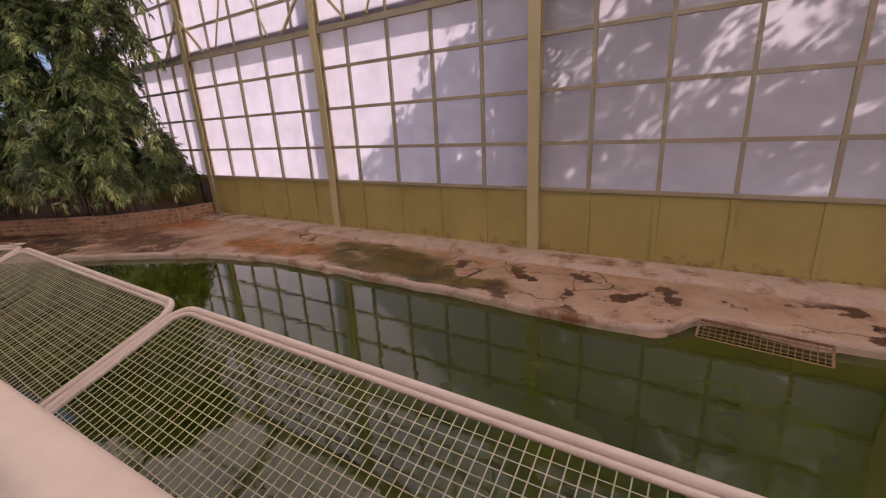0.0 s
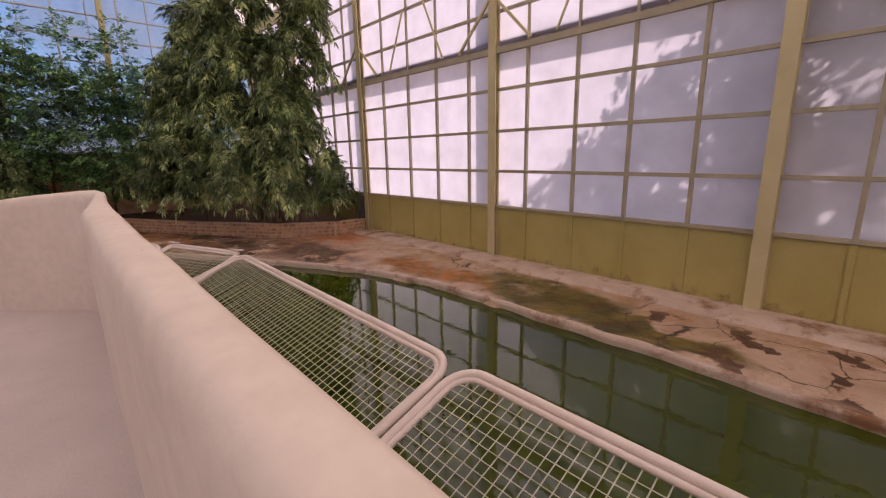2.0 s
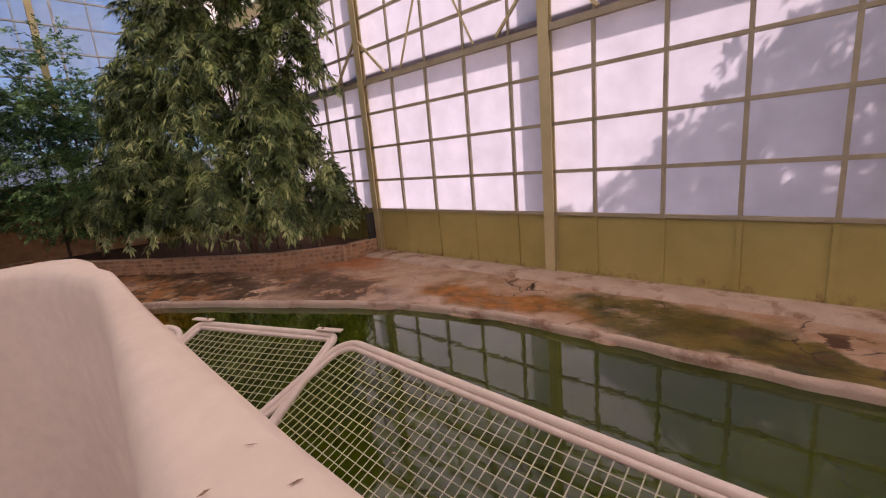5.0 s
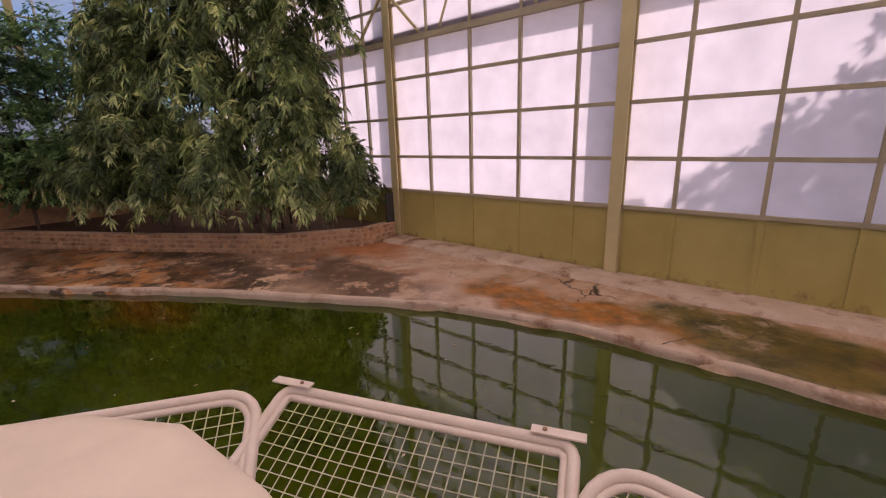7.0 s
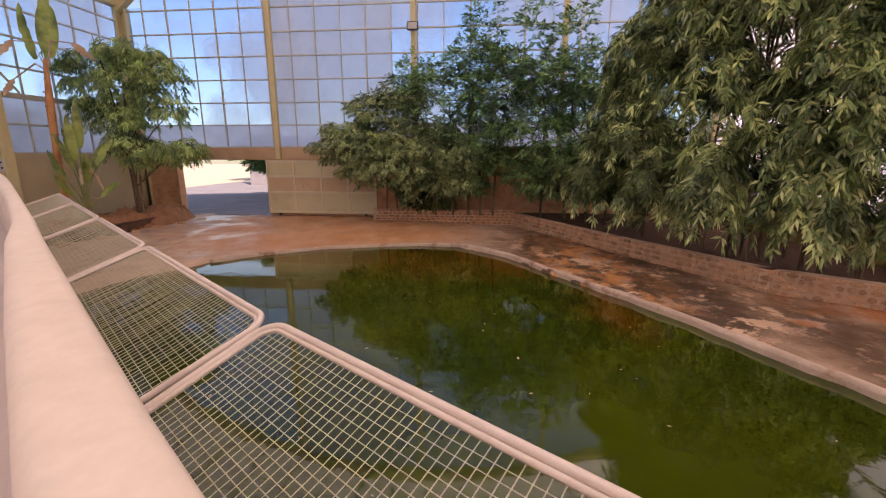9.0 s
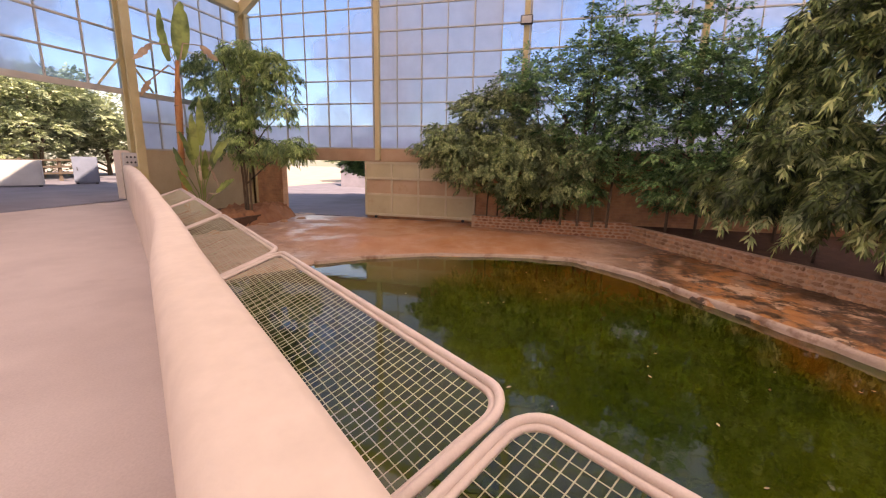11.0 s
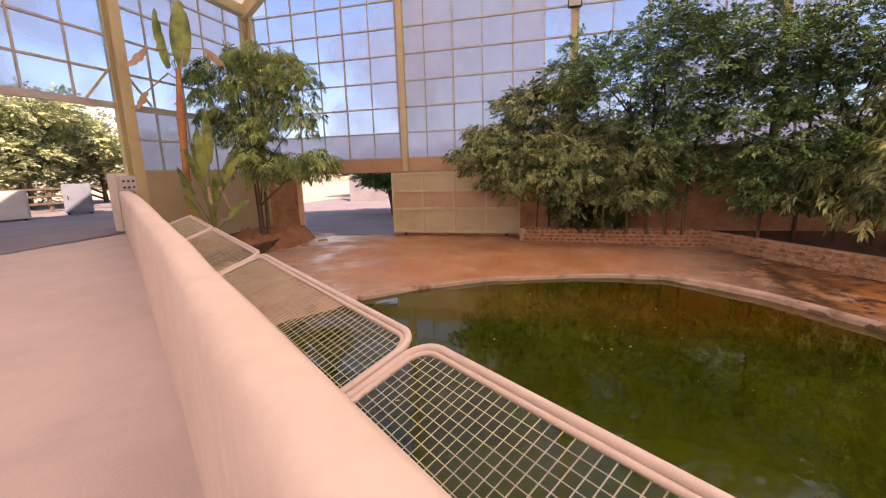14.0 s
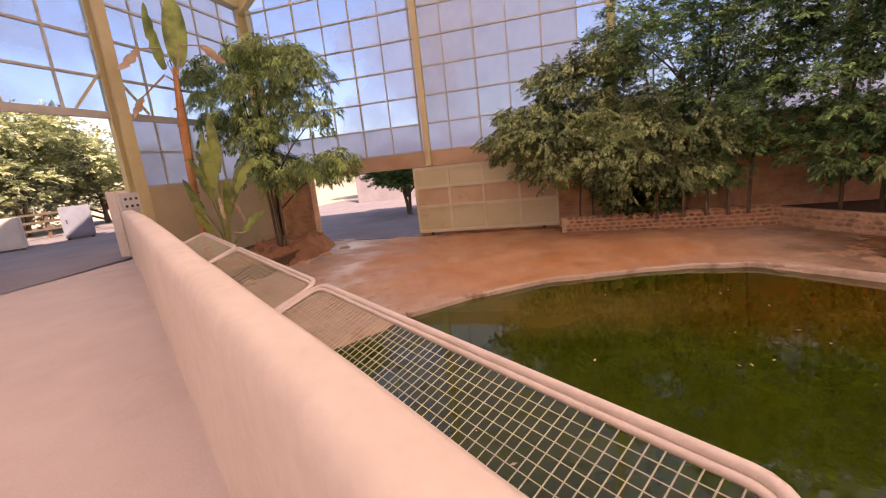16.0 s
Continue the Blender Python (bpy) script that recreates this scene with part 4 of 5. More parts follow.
def clump_sprays(rng, centre, radii, count, down, per=17, size=0.6):
    """Umbrella-like clumps on an uneven ellipsoid: twigs arch out of each clump's heart and hang."""
    made = []
    hearts = blob_sprays(rng, centre, radii, max(3, count), shell=0.6, down=down * 0.5)
    for p, d in hearts:
        s = size * rng.uniform(0.6, 1.35)
        flat = np.array([d[0], d[1], 0.0])
        for k in range(per):
            a = rng.uniform(0, math.tau)
            t = np.array([math.cos(a), math.sin(a), 0.0]) + flat * 0.9
            t[2] = rng.uniform(-0.75, 0.25) - down * 0.45
            t /= np.linalg.norm(t)
            made.append((p + t * s * rng.uniform(0.1, 0.6) + np.array([0, 0, 0.25 * s]), t))
    return made


def dome_sprays(rng, centre, radii, count, per, size, down, full=0.35):
    """Overlapping small domes of twigs spread over a larger uneven dome, each twig arching out and down."""
    v = rng.normal(0, 1, (count, 3))
    v[:, 2] = np.abs(v[:, 2]) * np.where(rng.uniform(0, 1, count) < full, -0.8, 1.0)
    v /= np.linalg.norm(v, axis=1, keepdims=True)
    lump = 1 + 0.16 * np.sin(v[:, :1] * 6 + centre[0] * 3) * np.cos(v[:, 1:2] * 5 + centre[1] * 2) + rng.normal(0, 0.07, (count, 1))
    hearts = np.array(centre) + v * lump * np.array(radii)
    s = size * rng.uniform(0.6, 1.3, (count, 1))
    hearts, s, v = np.repeat(hearts, per, 0), np.repeat(s, per, 0), np.repeat(v, per, 0)
    n = count * per
    w = rng.normal(0, 1, (n, 3)) + v * 0.8
    w[:, 2] = np.abs(w[:, 2]) * 0.8 - 0.15
    w /= np.linalg.norm(w, axis=1, keepdims=True)
    p = hearts + w * s * rng.uniform(0.7, 1.0, (n, 1)) * np.array([1, 1, 0.75])
    d = w + v * 0.4
    d[:, 2] -= down
    d /= np.linalg.norm(d, axis=1, keepdims=True)
    return list(zip(p, d))


def arch_sprays(rng, centre, radii, count, down):
    """Twigs that arch out of a lobe's heart and hang over, with tufts of leaves along their outer part."""
    made = []
    for _ in range(count):
        a, lift = rng.uniform(0, math.tau), rng.uniform(-0.45, 0.85)
        reach = rng.uniform(0.75, 1.1) * math.sqrt(max(0.15, 1 - max(0.0, lift) ** 2))
        out = np.array([math.cos(a), math.sin(a), 0.0])
        bend = np.array([-out[1], out[0], 0.0]) * rng.uniform(-0.25, 0.25)
        for u in np.linspace(0.35, 1.0, 7):
            p = np.array(centre) + (out * u + bend * u * u) * reach * np.array([radii[0], radii[1], 0.0])
            p[2] += radii[2] * (lift + 0.35 * math.sin(2.4 * u) - (0.45 + down * 0.35) * u * u)
            d = out * (1.1 - 0.7 * u) + rng.normal(0, 0.22, 3)
            d[2] -= 0.25 + down * u
            made.append((p + rng.normal(0, 0.05, 3), d / np.linalg.norm(d)))
    return made


def keep(sprays, test):
    return [s for s in sprays if test(*s[0])]


def inside_hall(x, y, z):
    return x > WEST + 0.35 and y < -0.3 and y > SOUTH + 0.3


def culms(e, spots, top, mat, r=0.03, lean=0.5, seed=0):
    rng = random.Random(seed)
    for x, y, z in spots:
        a = rng.uniform(0, math.tau)
        h = top * rng.uniform(0.75, 1.05)
        pts = [(x + lean * math.cos(a) * t * t * rng.uniform(0.9, 1.1), y + lean * math.sin(a) * t * t, z + (h - z) * t) for t in (0, 0.2, 0.4, 0.6, 0.8, 1.0)]
        part("stem", tube(bmesh.new(), pts, [r, r * 0.95, r * 0.85, r * 0.7, r * 0.5, r * 0.25], 7), mat, e)


def tree(name, label, base, stems, blobs, mat, leaf, seed, top, wood=None, group="", test=inside_hall, r=0.05, lean=0.6, per=12, size=0.45, full=0.35, arched=0.0):
    """leaf: length, width, leaves a spray, spread, droop. blobs: centre, radii, clumps, down."""
    rng = np.random.default_rng(seed)
    e = thing(name, label, "tree", base, group)
    o = Vector(base)
    culms(e, [(dx, dy, 0) for dx, dy in stems], top - o.z, wood or bark_mat, r, lean, seed)
    sprays = []
    filling = []
    for c, radii, count, down in blobs:
        if arched:
            sprays += arch_sprays(rng, c, radii, int(count * arched), down)
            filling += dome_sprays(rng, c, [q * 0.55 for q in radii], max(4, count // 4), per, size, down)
            continue
        sprays += dome_sprays(rng, c, radii, count, per, size, down, full)
        sprays += dome_sprays(rng, c, [q * 0.6 for q in radii], max(3, count // 4), per, size, down)
    sprays = keep(sprays, test)
    # the filling takes dark leaves, so the crown's inner shade is coloured in
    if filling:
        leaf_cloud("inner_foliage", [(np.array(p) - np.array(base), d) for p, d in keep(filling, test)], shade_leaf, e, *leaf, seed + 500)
    # a limb towards each of the main clumps
    for c, radii, count, down in blobs[:8]:
        h = min(c[2], top) * 0.6 + o.z * 0.4
        sx, sy = stems[0]
        part("limb", tube(bmesh.new(), [(sx, sy, h - o.z - 0.3), ((c[0] - o.x) * 0.5, (c[1] - o.y) * 0.5, (h + c[2]) / 2 - o.z), (c[0] - o.x, c[1] - o.y, c[2] - o.z)], [r * 0.7, r * 0.5, r * 0.2], 6), wood or bark_mat, e)
    sprays = [(np.array(p) - np.array(base), d) for p, d in sprays]
    leaf_cloud("crown", sprays, mat, e, *leaf, seed)
    return e


soil("soil_north", [(-0.1, -0.2), (-0.2, -1.3), (-1.45, -2.95), (-4.85, -5.05), (-9.6, -7.66), (-10.5, -7.66), (-10.5, -0.2)], 0.38)
soil("soil_west", [(-9.6, -7.9), (-9.65, -13.3), (-10.5, -13.3), (-10.5, -7.9)], 0.42)

# thin dark upright box filling the spot between planter end and wall
tagged(part("end_strip", box(bmesh.new(), (-0.14, -0.42, 0.1), (-0.10, -0.12, 1.32), 0.01), dark_mat), "thin dark upright strip at the planter's end by the wall", "panel", kind="structure")
# weeping bamboo in the north planter: low lobes over the wall, then the tall body
front = [((-7.3, -6.1, 2.1), (0.7, 0.6, 0.8), 13, 0.8), ((-5.9, -5.5, 2.15), (1.05, 0.85, 1.15), 44, 0.9), ((-4.1, -4.6, 1.95), (0.95, 0.8, 1.1), 38, 0.9), ((-2.7, -3.8, 2.25), (0.95, 0.85, 1.35), 48, 1.0), ((-1.25, -2.5, 1.85), (0.7, 0.8, 1.1), 36, 0.8), ((-0.55, -1.2, 1.95), (0.42, 0.7, 1.2), 34, 0.8), ((-1.1, -1.9, 3.3), (0.7, 0.8, 0.8), 24, 0.7), ((-4.9, -5.2, 3.1), (1.0, 0.7, 0.6), 22, 0.7)]
body = [((-2.4, -2.6, 2.6), (2.0, 1.3, 1.2), 30, 0.6), ((-5.4, -4.0, 2.6), (1.9, 1.2, 1.2), 30, 0.6), ((-3.9, -3.7, 4.5), (2.2, 1.6, 1.3), 46, 0.6), ((-1.5, -2.2, 4.3), (1.3, 1.4, 1.4), 40, 0.6), ((-3.1, -3.1, 6.1), (2.2, 1.6, 1.2), 46, 0.6), ((-1.2, -1.8, 6.0), (1.1, 1.2, 1.2), 32, 0.6), ((-4.0, -3.6, 7.4), (1.5, 1.3, 0.9), 28, 0.5), ((-2.2, -2.7, 8.1), (1.7, 1.4, 1.0), 34, 0.4), ((-0.9, -1.5, 7.5), (0.9, 0.8, 0.9), 20, 0.5), ((-6.2, -4.7, 3.9), (1.6, 1.2, 1.2), 34, 0.7), ((-5.7, -4.4, 5.6), (1.5, 1.2, 1.2), 32, 0.6), ((-5.0, -3.6, 7.2), (1.3, 1.1, 1.0), 22, 0.5)]
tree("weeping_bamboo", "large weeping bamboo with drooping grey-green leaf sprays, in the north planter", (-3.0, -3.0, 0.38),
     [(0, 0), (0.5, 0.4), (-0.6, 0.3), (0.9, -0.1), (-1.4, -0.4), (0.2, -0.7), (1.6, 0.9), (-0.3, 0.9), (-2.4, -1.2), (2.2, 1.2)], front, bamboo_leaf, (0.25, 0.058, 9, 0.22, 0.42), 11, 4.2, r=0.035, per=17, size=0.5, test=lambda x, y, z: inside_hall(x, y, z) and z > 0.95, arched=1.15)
# the body behind the lobes wears the leaf copy coloured for shade
tree("tall_bamboo", "tall bamboo, its leaves coloured dark for shade, rising behind the weeping lobes to the roof", (-3.2, -2.6, 0.38),
     [(0, 0), (0.7, 0.3), (-0.7, 0.2), (1.3, 0.5), (-1.5, -0.3), (0.3, 0.8)], body, shaded_bamboo_leaf, (0.25, 0.058, 9, 0.22, 0.45), 12, 8.6, r=0.04, per=17, size=0.5, test=lambda x, y, z: inside_hall(x, y, z) and z > 1.3, arched=2.0)
# dark trees behind it
tree("evergreen_tree", "dense dark green tree behind the bamboo", (-8.4, -5.2, 0.38), [(0, 0), (0.5, 0.6), (-0.4, -0.7), (-0.3, -1.6), (0.2, 1.3)],
     [((-8.6, -6.0, 3.4), (1.4, 1.8, 1.4), 70, 0.3), ((-8.2, -3.8, 4.1), (1.7, 2.0, 1.6), 80, 0.3), ((-8.9, -7.7, 3.6), (1.1, 1.4, 1.2), 55, 0.3), ((-8.6, -5.6, 5.2), (1.4, 1.8, 1.0), 60, 0.1), ((-8.7, -7.6, 5.3), (1.1, 1.3, 1.0), 45, 0.2), ((-8.7, -6.6, 2.0), (0.9, 1.3, 0.8), 40, 0.4), ((-7.6, -5.0, 2.2), (1.0, 1.2, 0.9), 36, 0.4), ((-8.9, -7.2, 7.0), (0.3, 0.35, 0.9), 10, -0.4), ((-8.9, -5.8, 7.1), (0.25, 0.3, 0.9), 8, -0.4), ((-8.7, -3.6, 6.0), (0.35, 0.35, 0.7), 8, -0.2)],
     dark_leaf, (0.14, 0.052, 11, 0.30, 0.35), 32, 6.6, per=13, size=0.42)
tree("evergreen_tree", "slender dark green tree against the gable glazing", (-9.3, -9.6, 0.42), [(0, 0), (0.1, 0.5), (0.0, -0.6), (0.1, -1.3), (0.05, 1.0)],
     [((-9.2, -9.4, 3.4), (0.9, 1.3, 1.1), 48, 0.3), ((-9.2, -10.7, 4.9), (0.8, 1.2, 1.0), 42, 0.2), ((-9.2, -8.8, 5.2), (0.9, 1.3, 1.2), 48, 0.2), ((-9.3, -9.0, 2.1), (0.7, 1.0, 0.8), 36, 0.4), ((-9.2, -11.6, 5.6), (0.5, 0.7, 0.6), 16, 0.2), ((-9.2, -9.6, 6.2), (0.6, 0.9, 0.6), 22, 0.0), ((-9.2, -9.0, 7.1), (0.3, 0.35, 0.8), 10, -0.4)],
     dark_leaf, (0.13, 0.05, 11, 0.28, 0.35), 40, 6.0, per=13, size=0.40)
# paler shrub by the gate
tree("shrub", "loose olive green shrub beside the gate", (-9.8, -12.6, 0.42), [(0, 0), (0.2, 0.5), (0.15, -0.4), (0.1, 1.1)],
     [((-9.1, -13.6, 2.6), (0.9, 1.2, 1.0), 80, 0.5), ((-9.1, -11.9, 2.6), (1.0, 1.2, 1.0), 80, 0.5), ((-9.0, -14.8, 2.9), (0.5, 0.7, 0.45), 28, 0.7), ((-9.4, -13.2, 4.0), (0.7, 1.0, 0.9), 56, 0.3), ((-9.3, -14.3, 3.4), (0.6, 0.8, 0.6), 34, 0.5), ((-9.4, -12.3, 4.9), (0.5, 0.7, 0.6), 24, 0.3), ((-9.1, -10.2, 2.6), (0.9, 1.1, 0.8), 56, 0.6), ((-9.4, -12.4, 4.4), (0.4, 0.5, 0.5), 14, 0.1), ((-9.3, -11.0, 3.2), (0.7, 0.9, 0.7), 40, 0.4), ((-9.3, -12.4, 3.2), (0.7, 0.9, 0.8), 40, 0.5), ((-9.3, -11.5, 1.5), (0.5, 0.8, 0.6), 34, 0.6), ((-9.2, -10.3, 1.7), (0.5, 0.8, 0.5), 24, 0.6)],
     bush_leaf, (0.085, 0.045, 14, 0.22, 0.5), 31, 4.2, r=0.03, per=17, size=0.40, test=lambda x, y, z: inside_hall(x, y, z) and z > (1.35 if y < -12.4 or y > -9.6 else 0.75) + 0.25 * math.sin(y * 2.3))
# dark mass under the shrub: low leaves with the shade put into their colour
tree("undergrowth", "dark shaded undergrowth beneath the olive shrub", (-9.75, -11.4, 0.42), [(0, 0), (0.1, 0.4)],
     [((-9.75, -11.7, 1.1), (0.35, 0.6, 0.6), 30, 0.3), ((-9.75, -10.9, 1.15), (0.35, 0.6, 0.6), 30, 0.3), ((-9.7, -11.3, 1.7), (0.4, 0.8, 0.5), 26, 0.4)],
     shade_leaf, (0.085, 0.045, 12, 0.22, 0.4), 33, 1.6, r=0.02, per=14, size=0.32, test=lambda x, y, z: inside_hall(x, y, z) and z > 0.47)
# corner tree over the gate opening
tree("corner_tree", "slender leafy tree in the corner planter by the gate opening", (-7.4, -22.2, 0.45), [(0, 0), (0.12, 0.25), (-0.1, -0.2)],
     [((-7.4, -22.1, 5.0), (0.6, 0.65, 1.4), 46, 0.9), ((-7.4, -23.5, 5.6), (0.6, 0.6, 0.7), 28, 0.9), ((-7.4, -20.5, 5.5), (0.45, 0.45, 0.55), 16, 0.9), ((-7.4, -22.1, 6.3), (0.5, 0.6, 0.5), 18, 0.7), ((-7.3, -21.9, 2.9), (0.7, 0.8, 0.5), 30, 0.8), ((-7.1, -19.9, 2.9), (0.45, 0.7, 0.3), 20, 0.9), ((-7.4, -20.3, 4.4), (0.35, 0.35, 0.45), 9, 0.9), ((-7.4, -23.6, 4.3), (0.5, 0.5, 0.6), 20, 0.9), ((-7.3, -22.2, 3.8), (0.5, 0.6, 0.6), 22, 0.9), ((-7.4, -21.1, 5.9), (0.4, 0.5, 0.5), 14, 0.9), ((-7.4, -21.0, 4.9), (0.3, 0.35, 0.5), 9, 0.9)],
     corner_leaf, (0.17, 0.042, 8, 0.24, 0.65), 37, 6.6, r=0.045, per=12, size=0.36)

# ---- corner planter with rocks ----
tagged(part("soil_corner", slab([(-10.5, -24.5), (-3.2, -24.5), (-3.0, -22.6), (-5.6, -21.4), (-7.4, -21.6), (-10.5, -22.9)], -0.4, 0.45), soil_mat), "raised reddish soil of the corner planter", "soil", kind="structure")


def rock(at, size, seed):
    rng = random.Random(seed)
    bm = bmesh.new()
    bmesh.ops.create_icosphere(bm, subdivisions=3, radius=1)
    o = Vector((seed * 3.1, 0, 0))
    for v in bm.verts:
        v.co *= 1 + 0.28 * noise.noise(v.co * 1.3 + o) + 0.08 * noise.noise(v.co * 4 + o)
        v.co = Vector((v.co.x * size[0], v.co.y * size[1], v.co.z * size[2]))
    ob = part("rock", bm, stone_mat, smooth=False)
    ob.matrix_basis = pose(*at, 0, 0, rng.uniform(0, 360))
    return tagged(ob, "pinkish brown boulder on the edge of the corner planter", "rock", group="boulders of the corner planter")


def bank_top(px, py):
    """Rough rubble bank along the front of the corner planter: uneven flat-topped stones on a slope."""
    front = -21.35 + 0.55 * np.sin((px + 9.6) * 0.5) - 0.045 * (px + 9.6) ** 2 * 0.6
    rise = np.clip((front - py) / 0.75, 0, 1)
    z = np.zeros(px.shape)
    for i in range(px.shape[0]):
        for j in range(px.shape[1]):
            q = Vector((px[i, j] * 2.6, py[i, j] * 2.6, 0.0))
            dist, pts = noise.voronoi(q)
            z[i, j] = 0.16 * noise.noise(pts[0] * 3.7) + min(0.09, (dist[1] - dist[0]) * 0.25) + 0.03 * noise.noise(q * 3)
    return -0.25 + rise * (0.80 + z) + (z * 0.5) * (rise > 0)


grid_mesh("rock_bank", np.arange(-9.7, -3.1, 0.06), np.arange(-23.2, -20.4, 0.06), bank_top, stone_red, label="rough bank of pinkish red rubble along the corner planter", category="rock bank", kind="structure")
for k in range(6):
    t = k / 5
    rock((-9.0 + 5.2 * t, -20.95 - 0.9 * t * t + random.uniform(-0.1, 0.1), 0.05), (random.uniform(0.16, 0.3), random.uniform(0.14, 0.25), random.uniform(0.12, 0.2)), k + 1)


# giant bird-of-paradise plants
def paddle(bm, base, tip, width, across, fold=0.22, curl=0.18, torn=0.0, seed=0):
    """A broad leaf blade from base to tip, folded along its rib; across: the way its width lies."""
    rng = random.Random(seed)
    base, tip = Vector(base), Vector(tip)
    d = tip - base
    u = d.normalized()
    s = Vector(across)
    s = (s - u * s.dot(u)).normalized()
    n = s.cross(u)
    rows = []
    for k in range(15):
        t = k / 14
        w = width * math.sin(math.pi * min(1, 0.05 + t * 0.95)) ** 0.55 * (1 - 0.22 * t)
        c = base + d * t + n * (-curl * d.length * t * t)
        notch = [1 - (rng.uniform(0.2, 0.55) if rng.random() < torn else 0.0) for _ in range(2)]
        rows.append([bm.verts.new(c + s * w * q * (notch[q > 0] if abs(q) > 0.4 else 1) + n * abs(q) * w * fold) for q in (-0.5, -0.27, 0, 0.27, 0.5)])
    for r, q in zip(rows, rows[1:]):
        for k in range(4):
            bm.faces.new((r[k], r[k + 1], q[k + 1], q[k]))
    return bm


def strelitzia(at, leaves, stalk, label):
    """leaves: heading, height of the blade's foot, reach, blade length, width, lean of the blade, turn of its face, dry."""
    e = thing("bird_of_paradise_plant", label, "plant", at)
    foot = Vector((-0.16, 0.02, stalk * 0.93)) if stalk else Vector((0, 0, 0))
    if stalk:
        part("trunk", tube(bmesh.new(), [(0, 0, 0), (0.03, -0.03, stalk * 0.2), (0.0, -0.04, stalk * 0.42), (-0.07, -0.02, stalk * 0.72), (-0.16, 0.02, stalk)], [0.10, 0.085, 0.10, 0.12, 0.05], 9), stalk_mat, e, "orange-brown ringed trunk")
        for k in range(9):
            z = stalk * (0.12 + 0.085 * k)
            part("leaf_scar", tube(bmesh.new(), [(0.02 - 0.012 * k, -0.03, z), (0.02 - 0.012 * k, -0.03, z + 0.03)], 0.125 if k > 4 else 0.105, 9), rust_mat if k % 2 else stalk_mat, e)
    for i, (ang, h, reach, ln, w, lean, face, dry) in enumerate(leaves):
        a, f = radians(ang), radians(face)
        dx, dy = math.cos(a), math.sin(a)
        b = foot + Vector((dx * reach, dy * reach, h - foot.z))
        mid = foot.lerp(b, 0.5) + Vector((-dx * reach * 0.2, -dy * reach * 0.2, 0.08 * h))
        skin = dry_leaf if dry else paddle_leaf
        part("leaf_stalk", tube(bmesh.new(), [foot, mid, b], [0.035, 0.028, 0.018], 6), dry_leaf if dry else paddle_leaf, e)
        tip = b + Vector((dx * ln * math.sin(lean), dy * ln * math.sin(lean), ln * math.cos(lean)))
        part("leaf", paddle(bmesh.new(), b, tip, w, (math.cos(f), math.sin(f), 0.0), torn=0.35 if dry else 0.12, seed=i), skin, e, "dry brown leaf" if dry else "", smooth=True)
    return e


# leaf faces turned roughly towards the walkway
strelitzia((-5.6, -23.3, 0.55), [(150, 5.35, 0.12, 2.0, 0.62, 0.08, 135, 0), (320, 5.25, 0.22, 1.7, 0.36, 0.20, 100, 0), (330, 5.7, 0.75, 0.8, 0.30, 2.5, 120, 1), (140, 5.9, 0.75, 0.7, 0.28, 2.3, 140, 1), (300, 4.6, 0.9, 0.6, 0.22, 2.6, 130, 1)], 5.3,
           "tall bird-of-paradise plant with an orange trunk and torn leaves")
clump = strelitzia((-5.5, -22.5, 0.55), [(30, 2.2, 0.35, 1.5, 0.48, 0.25, 130, 0), (80, 2.6, 0.3, 1.6, 0.5, 0.15, 140, 0), (140, 1.7, 0.5, 1.3, 0.42, 0.5, 120, 0), (250, 2.1, 0.4, 1.4, 0.42, 0.4, 150, 0), (310, 1.5, 0.6, 1.2, 0.4, 0.6, 110, 0), (0, 1.0, 0.7, 1.0, 0.36, 0.9, 130, 0), (190, 2.8, 0.25, 1.5, 0.45, 0.2, 140, 0), (120, 2.0, 0.75, 1.3, 0.4, 0.7, 100, 0),
                                 (340, 1.9, 0.3, 1.3, 0.36, 0.4, 160, 0), (110, 0.9, 0.8, 1.1, 0.38, 1.0, 90, 0), (60, 1.4, 0.7, 1.2, 0.4, 0.7, 150, 0), (45, 1.9, 0.5, 0.9, 0.2, 2.4, 135, 1), (130, 2.0, 0.4, 1.0, 0.2, 2.6, 120, 1), (90, 0.9, 0.5, 0.8, 0.22, 1.7, 135, 1)], 0,
           "bushy bird-of-paradise plant with broad upright leaves")

clump.scale = (0.62, 0.62, 0.95)

# ---- end pillar with socket box, flood light ----
pillar = part("end_pillar", box(bmesh.new(), (-3.1, -22.87, FLOOR - 0.6), (-2.8, -22.55, 2.78), 0.03), plaster)
tagged(pillar, "short cream plastered pillar at the parapet's end", "pillar", kind="structure")
e = thing("socket_box", "pale grey electrical socket box fixed to the pillar", "socket box", (-3.0, -22.54, 2.32), turn=0)
part("case", box(bmesh.new(), (-0.22, 0.0, 0.0), (0.20, 0.09, 0.40), 0.02), white_box, e)
for k in range(3):
    for j in range(2):
        part("socket", tube(bmesh.new(), [(-0.13 + 0.12 * k, 0.088, 0.12 + 0.15 * j), (-0.13 + 0.12 * k, 0.10, 0.12 + 0.15 * j)], 0.03, 10), dark_mat, e)
e = thing("flood_light", "grey flood light bracketed to the gable column", "flood light", (WEST + 0.30, -11.9, 7.75))
housing = part("housing", box(bmesh.new(), (0.0, -0.22, -0.16), (0.14, 0.22, 0.16), 0.02), dark_mat, e)
part("glass", box(bmesh.new(), (0.141, -0.18, -0.12), (0.15, 0.18, 0.12)), white_box, housing)
part("bracket", beam(bmesh.new(), (-0.04, 0, 0.0), (0.0, 0, 0.0), 0.06, 0.06), dark_mat, e)

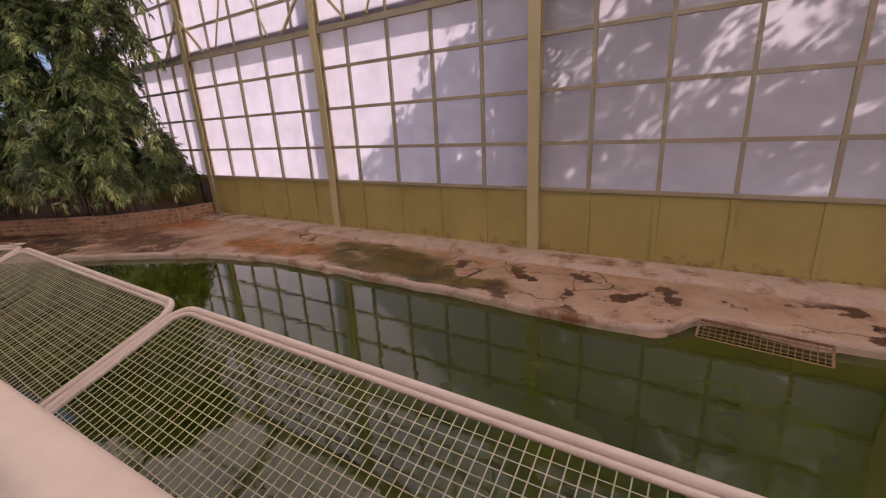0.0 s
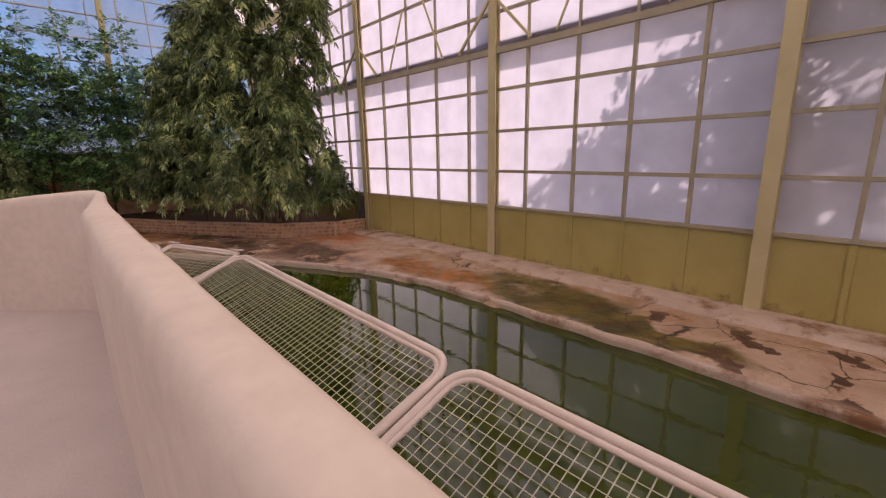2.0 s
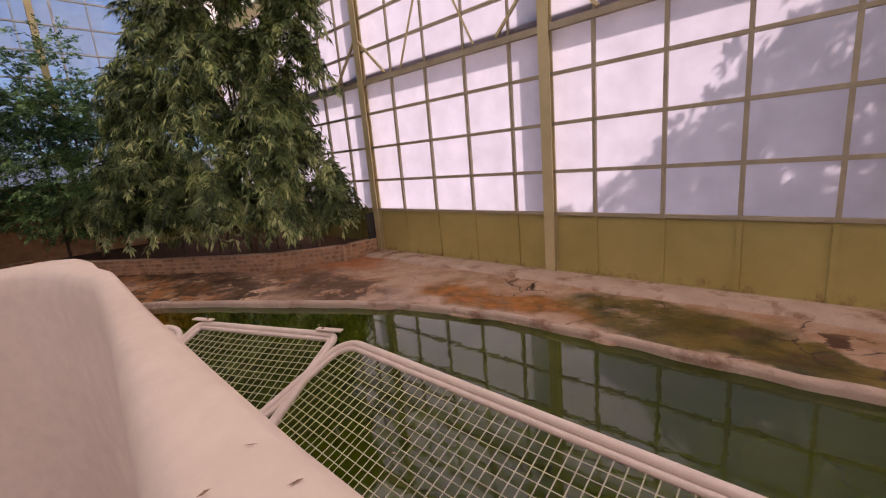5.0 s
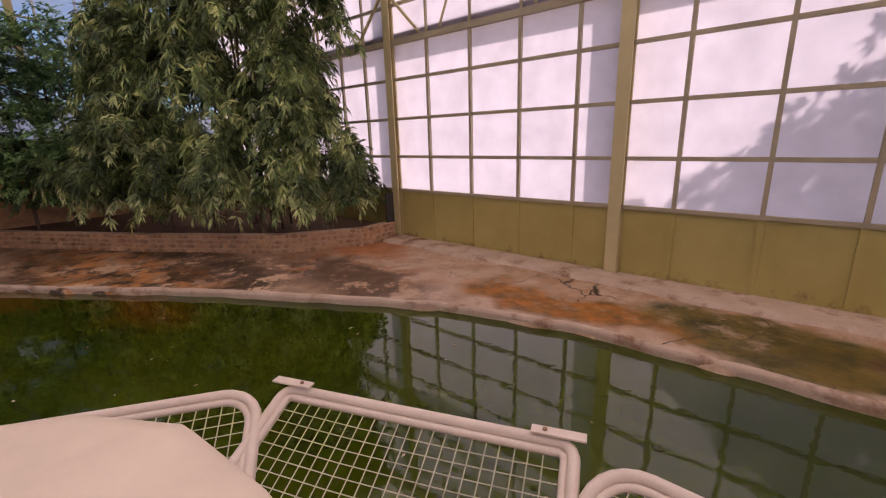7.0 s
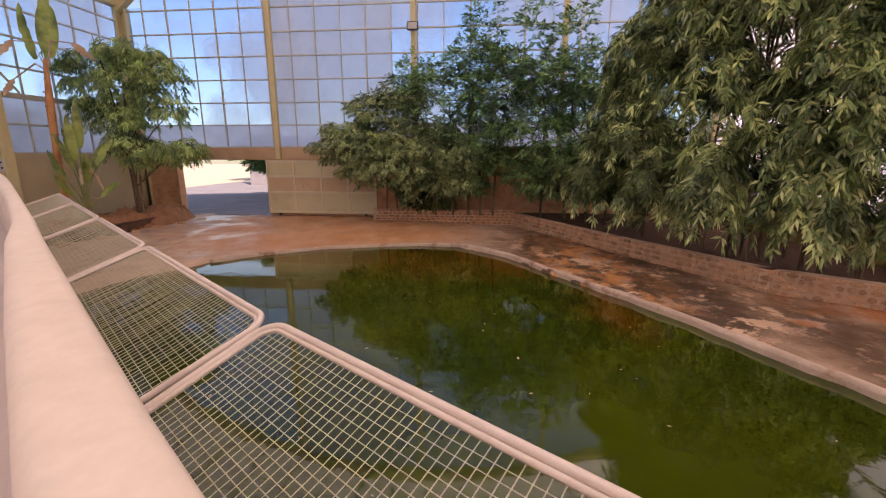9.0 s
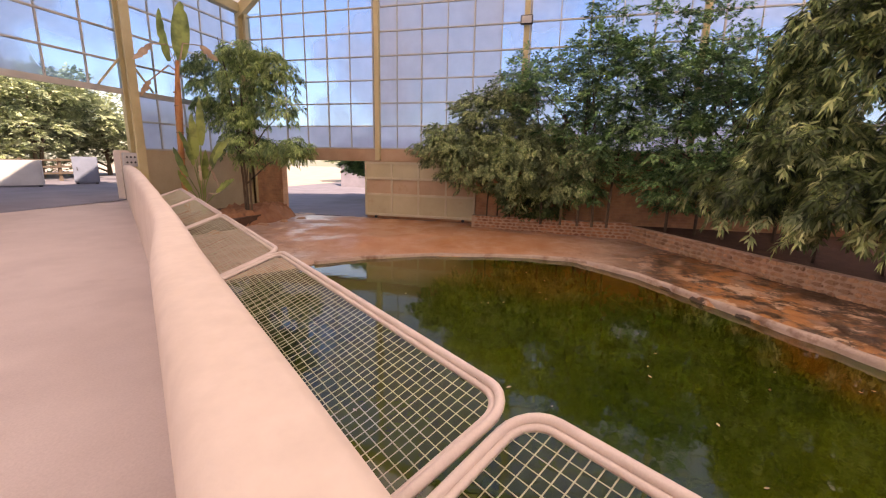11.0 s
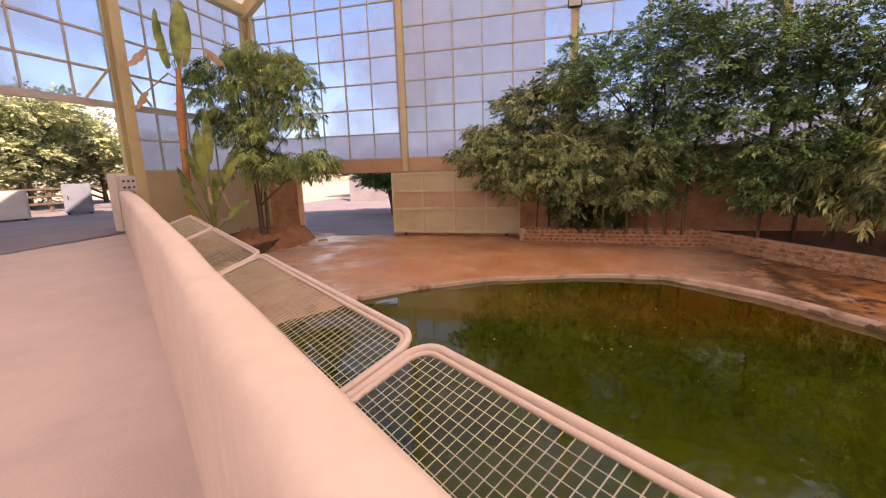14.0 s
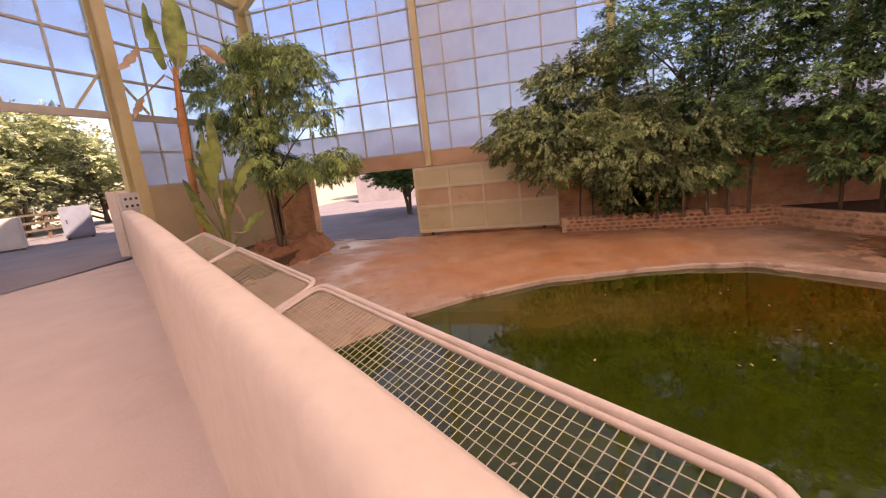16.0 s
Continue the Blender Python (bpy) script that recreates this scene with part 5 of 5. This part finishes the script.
# ---- outdoors ----
tagged(part("ground_outdoors", slab([(-120, -140), (120, -140), (120, -24.75), (-10.85, -24.75), (-10.85, 0.6), (120, 0.6), (120, 140), (-120, 140)], -0.5, 0.02), sand_mat), "pale dry ground outside", "ground", kind="structure")
tagged(part("pavement", slab([(-16, -45), (14, -45), (14, -24.75), (1.1, -24.75), (0.9, -21.62), (-2.7, -22.07), (-3.1, -22.76), (-4.7, -24.75), (-9.5, -24.75), (-9.5, -34), (-16, -34)], 0.85, FLOOR - 0.015), paving_mat), "grey paved terrace outside the open bay", "pavement", kind="structure")
part_yard = part("yard", slab([(-36, -34), (-10.5, -34), (-10.5, -10), (-36, -10)], -0.4, 0.12), paving_mat)
tagged(part_yard, "grey shaded concrete yard beyond the gate opening", "yard", kind="structure")


def outdoor(x, y, z):
    return z > 0.4


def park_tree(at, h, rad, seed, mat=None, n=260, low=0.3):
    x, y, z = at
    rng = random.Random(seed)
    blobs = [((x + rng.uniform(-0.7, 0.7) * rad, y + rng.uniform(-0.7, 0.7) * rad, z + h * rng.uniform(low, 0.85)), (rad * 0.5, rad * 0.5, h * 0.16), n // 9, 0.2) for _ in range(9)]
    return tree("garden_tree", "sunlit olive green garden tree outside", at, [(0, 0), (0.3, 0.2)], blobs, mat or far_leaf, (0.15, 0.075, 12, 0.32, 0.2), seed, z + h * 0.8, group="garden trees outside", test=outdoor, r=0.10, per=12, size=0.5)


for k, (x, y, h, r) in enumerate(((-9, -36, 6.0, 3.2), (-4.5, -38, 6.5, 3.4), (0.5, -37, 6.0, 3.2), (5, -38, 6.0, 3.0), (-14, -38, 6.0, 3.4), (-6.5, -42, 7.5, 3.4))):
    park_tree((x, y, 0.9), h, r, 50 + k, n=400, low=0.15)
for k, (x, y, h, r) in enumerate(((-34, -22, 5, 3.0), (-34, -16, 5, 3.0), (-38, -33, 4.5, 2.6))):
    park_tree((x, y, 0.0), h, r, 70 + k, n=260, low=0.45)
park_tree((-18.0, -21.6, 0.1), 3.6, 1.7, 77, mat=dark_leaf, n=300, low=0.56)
yard_wall = part("wall_yard", box(bmesh.new(), (-29.3, -30.0, -0.3), (-29.0, -12.0, 4.4), 0.02), paving_mat)
tagged(yard_wall, "grey plastered wall closing the yard beyond the gate", "wall", kind="structure")
# trees on the sunny side, known by their shade on the milky sheets
for k, (x, y, h, r) in enumerate(((12.5, 3.1, 7.6, 1.7), (14.8, 3.2, 8.8, 2.4), (18.6, 3.3, 9.4, 2.8), (22.6, 3.4, 9.4, 2.9))):
    park_tree((x, y, 0.0), h, r, 90 + k, n=(62, 118, 125, 125)[k])

# fence and cabinets beyond the open bay
fence = thing("fence", "dark weathered wooden rail fence at the terrace's edge", "fence")
for x in np.arange(-9.4, 8, 1.5):
    part("post", box(bmesh.new(), (x - 0.06, -33.06, FLOOR - 0.05), (x + 0.06, -32.94, FLOOR + 1.05), 0.01), wood_mat, fence)
for z in (0.3, 0.6, 0.9):
    part("rail", box(bmesh.new(), (-9.5, -32.93, FLOOR + z), (6.8, -32.88, FLOOR + z + 0.09), 0.01), wood_mat, fence)
for x, y, w, h, mat, lab in ((-7.1, -30.2, 0.85, 1.15, blue_box, "blue-grey metal cabinet on the terrace"), (-4.6, -30.1, 1.4, 1.0, white_box, "low white cabinet on short feet on the terrace")):
    c = thing("cabinet", lab, "cabinet", (x, y, FLOOR - 0.015), turn=-35)
    part("body", box(bmesh.new(), (-w / 2, -0.3, 0.06), (w / 2, 0.3, h), 0.02), mat, c)
    door = part("door", box(bmesh.new(), (-w / 2 + 0.05, 0.301, 0.12), (w / 2 - 0.05, 0.315, h - 0.08), 0.005), mat, c)
    part("handle", box(bmesh.new(), (w / 2 - 0.16, 0.316, h * 0.5), (w / 2 - 0.13, 0.34, h * 0.5 + 0.14), 0.004), dark_mat, door, "dark metal handle")
    for fx in (-w / 2 + 0.1, w / 2 - 0.1):
        part("foot", box(bmesh.new(), (fx - 0.05, -0.25, 0.0), (fx + 0.05, 0.25, 0.06), 0.004), dark_mat, c)

# steel grate leaning in the notch of the pond's edge
grate = thing("grate", "rusty steel mesh grate leaning at the pond's edge", "grate", (15.9, -2.16, -0.02), turn=-6)
for a, b in (((-0.7, 0.0, 0.02), (0.7, 0.0, 0.02)), ((-0.7, -0.3, -0.12), (0.7, -0.3, -0.12)), ((-0.7, 0.0, 0.02), (-0.7, -0.3, -0.12)), ((0.7, 0.0, 0.02), (0.7, -0.3, -0.12))):
    part("frame_bar", beam(bmesh.new(), a, b, 0.03, 0.03), rust_mat, grate)
for k in range(1, 20):
    x = -0.7 + 0.07 * k
    part("bar", beam(bmesh.new(), (x, 0.0, 0.02), (x, -0.3, -0.12), 0.008, 0.008), rust_mat, grate)
for k in range(1, 5):
    part("bar", beam(bmesh.new(), (-0.7, -0.06 * k, 0.02 - 0.028 * k), (0.7, -0.06 * k, 0.02 - 0.028 * k), 0.008, 0.008), rust_mat, grate)

# floating specks of leaf litter
rng = np.random.default_rng(5)
bm = bmesh.new()
for k in range(110):
    x, y = rng.uniform(-5, 9), rng.uniform(-15, -4)
    if pond_distance(np.array([x]), np.array([y]))[0] > -0.4:
        continue
    s, a = rng.uniform(0.015, 0.045), rng.uniform(0, math.tau)
    q = [bm.verts.new((x + s * math.cos(a + t) * w, y + s * math.sin(a + t) * w, WATER + 0.004)) for t, w in ((0, 1.0), (1.4, 0.5), (3.1, 1.1), (4.6, 0.45))]
    bm.faces.new(q)
tagged(part("leaf_litter", bm, curb_mat), "small pale leaves floating on the pond", "leaf litter", kind="stuff")

# ---- stones, last ----
stone_wall("planter_wall", PLANTER, 0.52, -0.02, 0.28, "low planter wall of buff rubble stone in mortar", size=(0.21, 0.13))
stone_wall("planter_wall", PLANTER_W, 0.58, 0.02, 0.25, "low planter wall of reddish rubble stone in mortar", size=(0.22, 0.12), skin=stone_red)
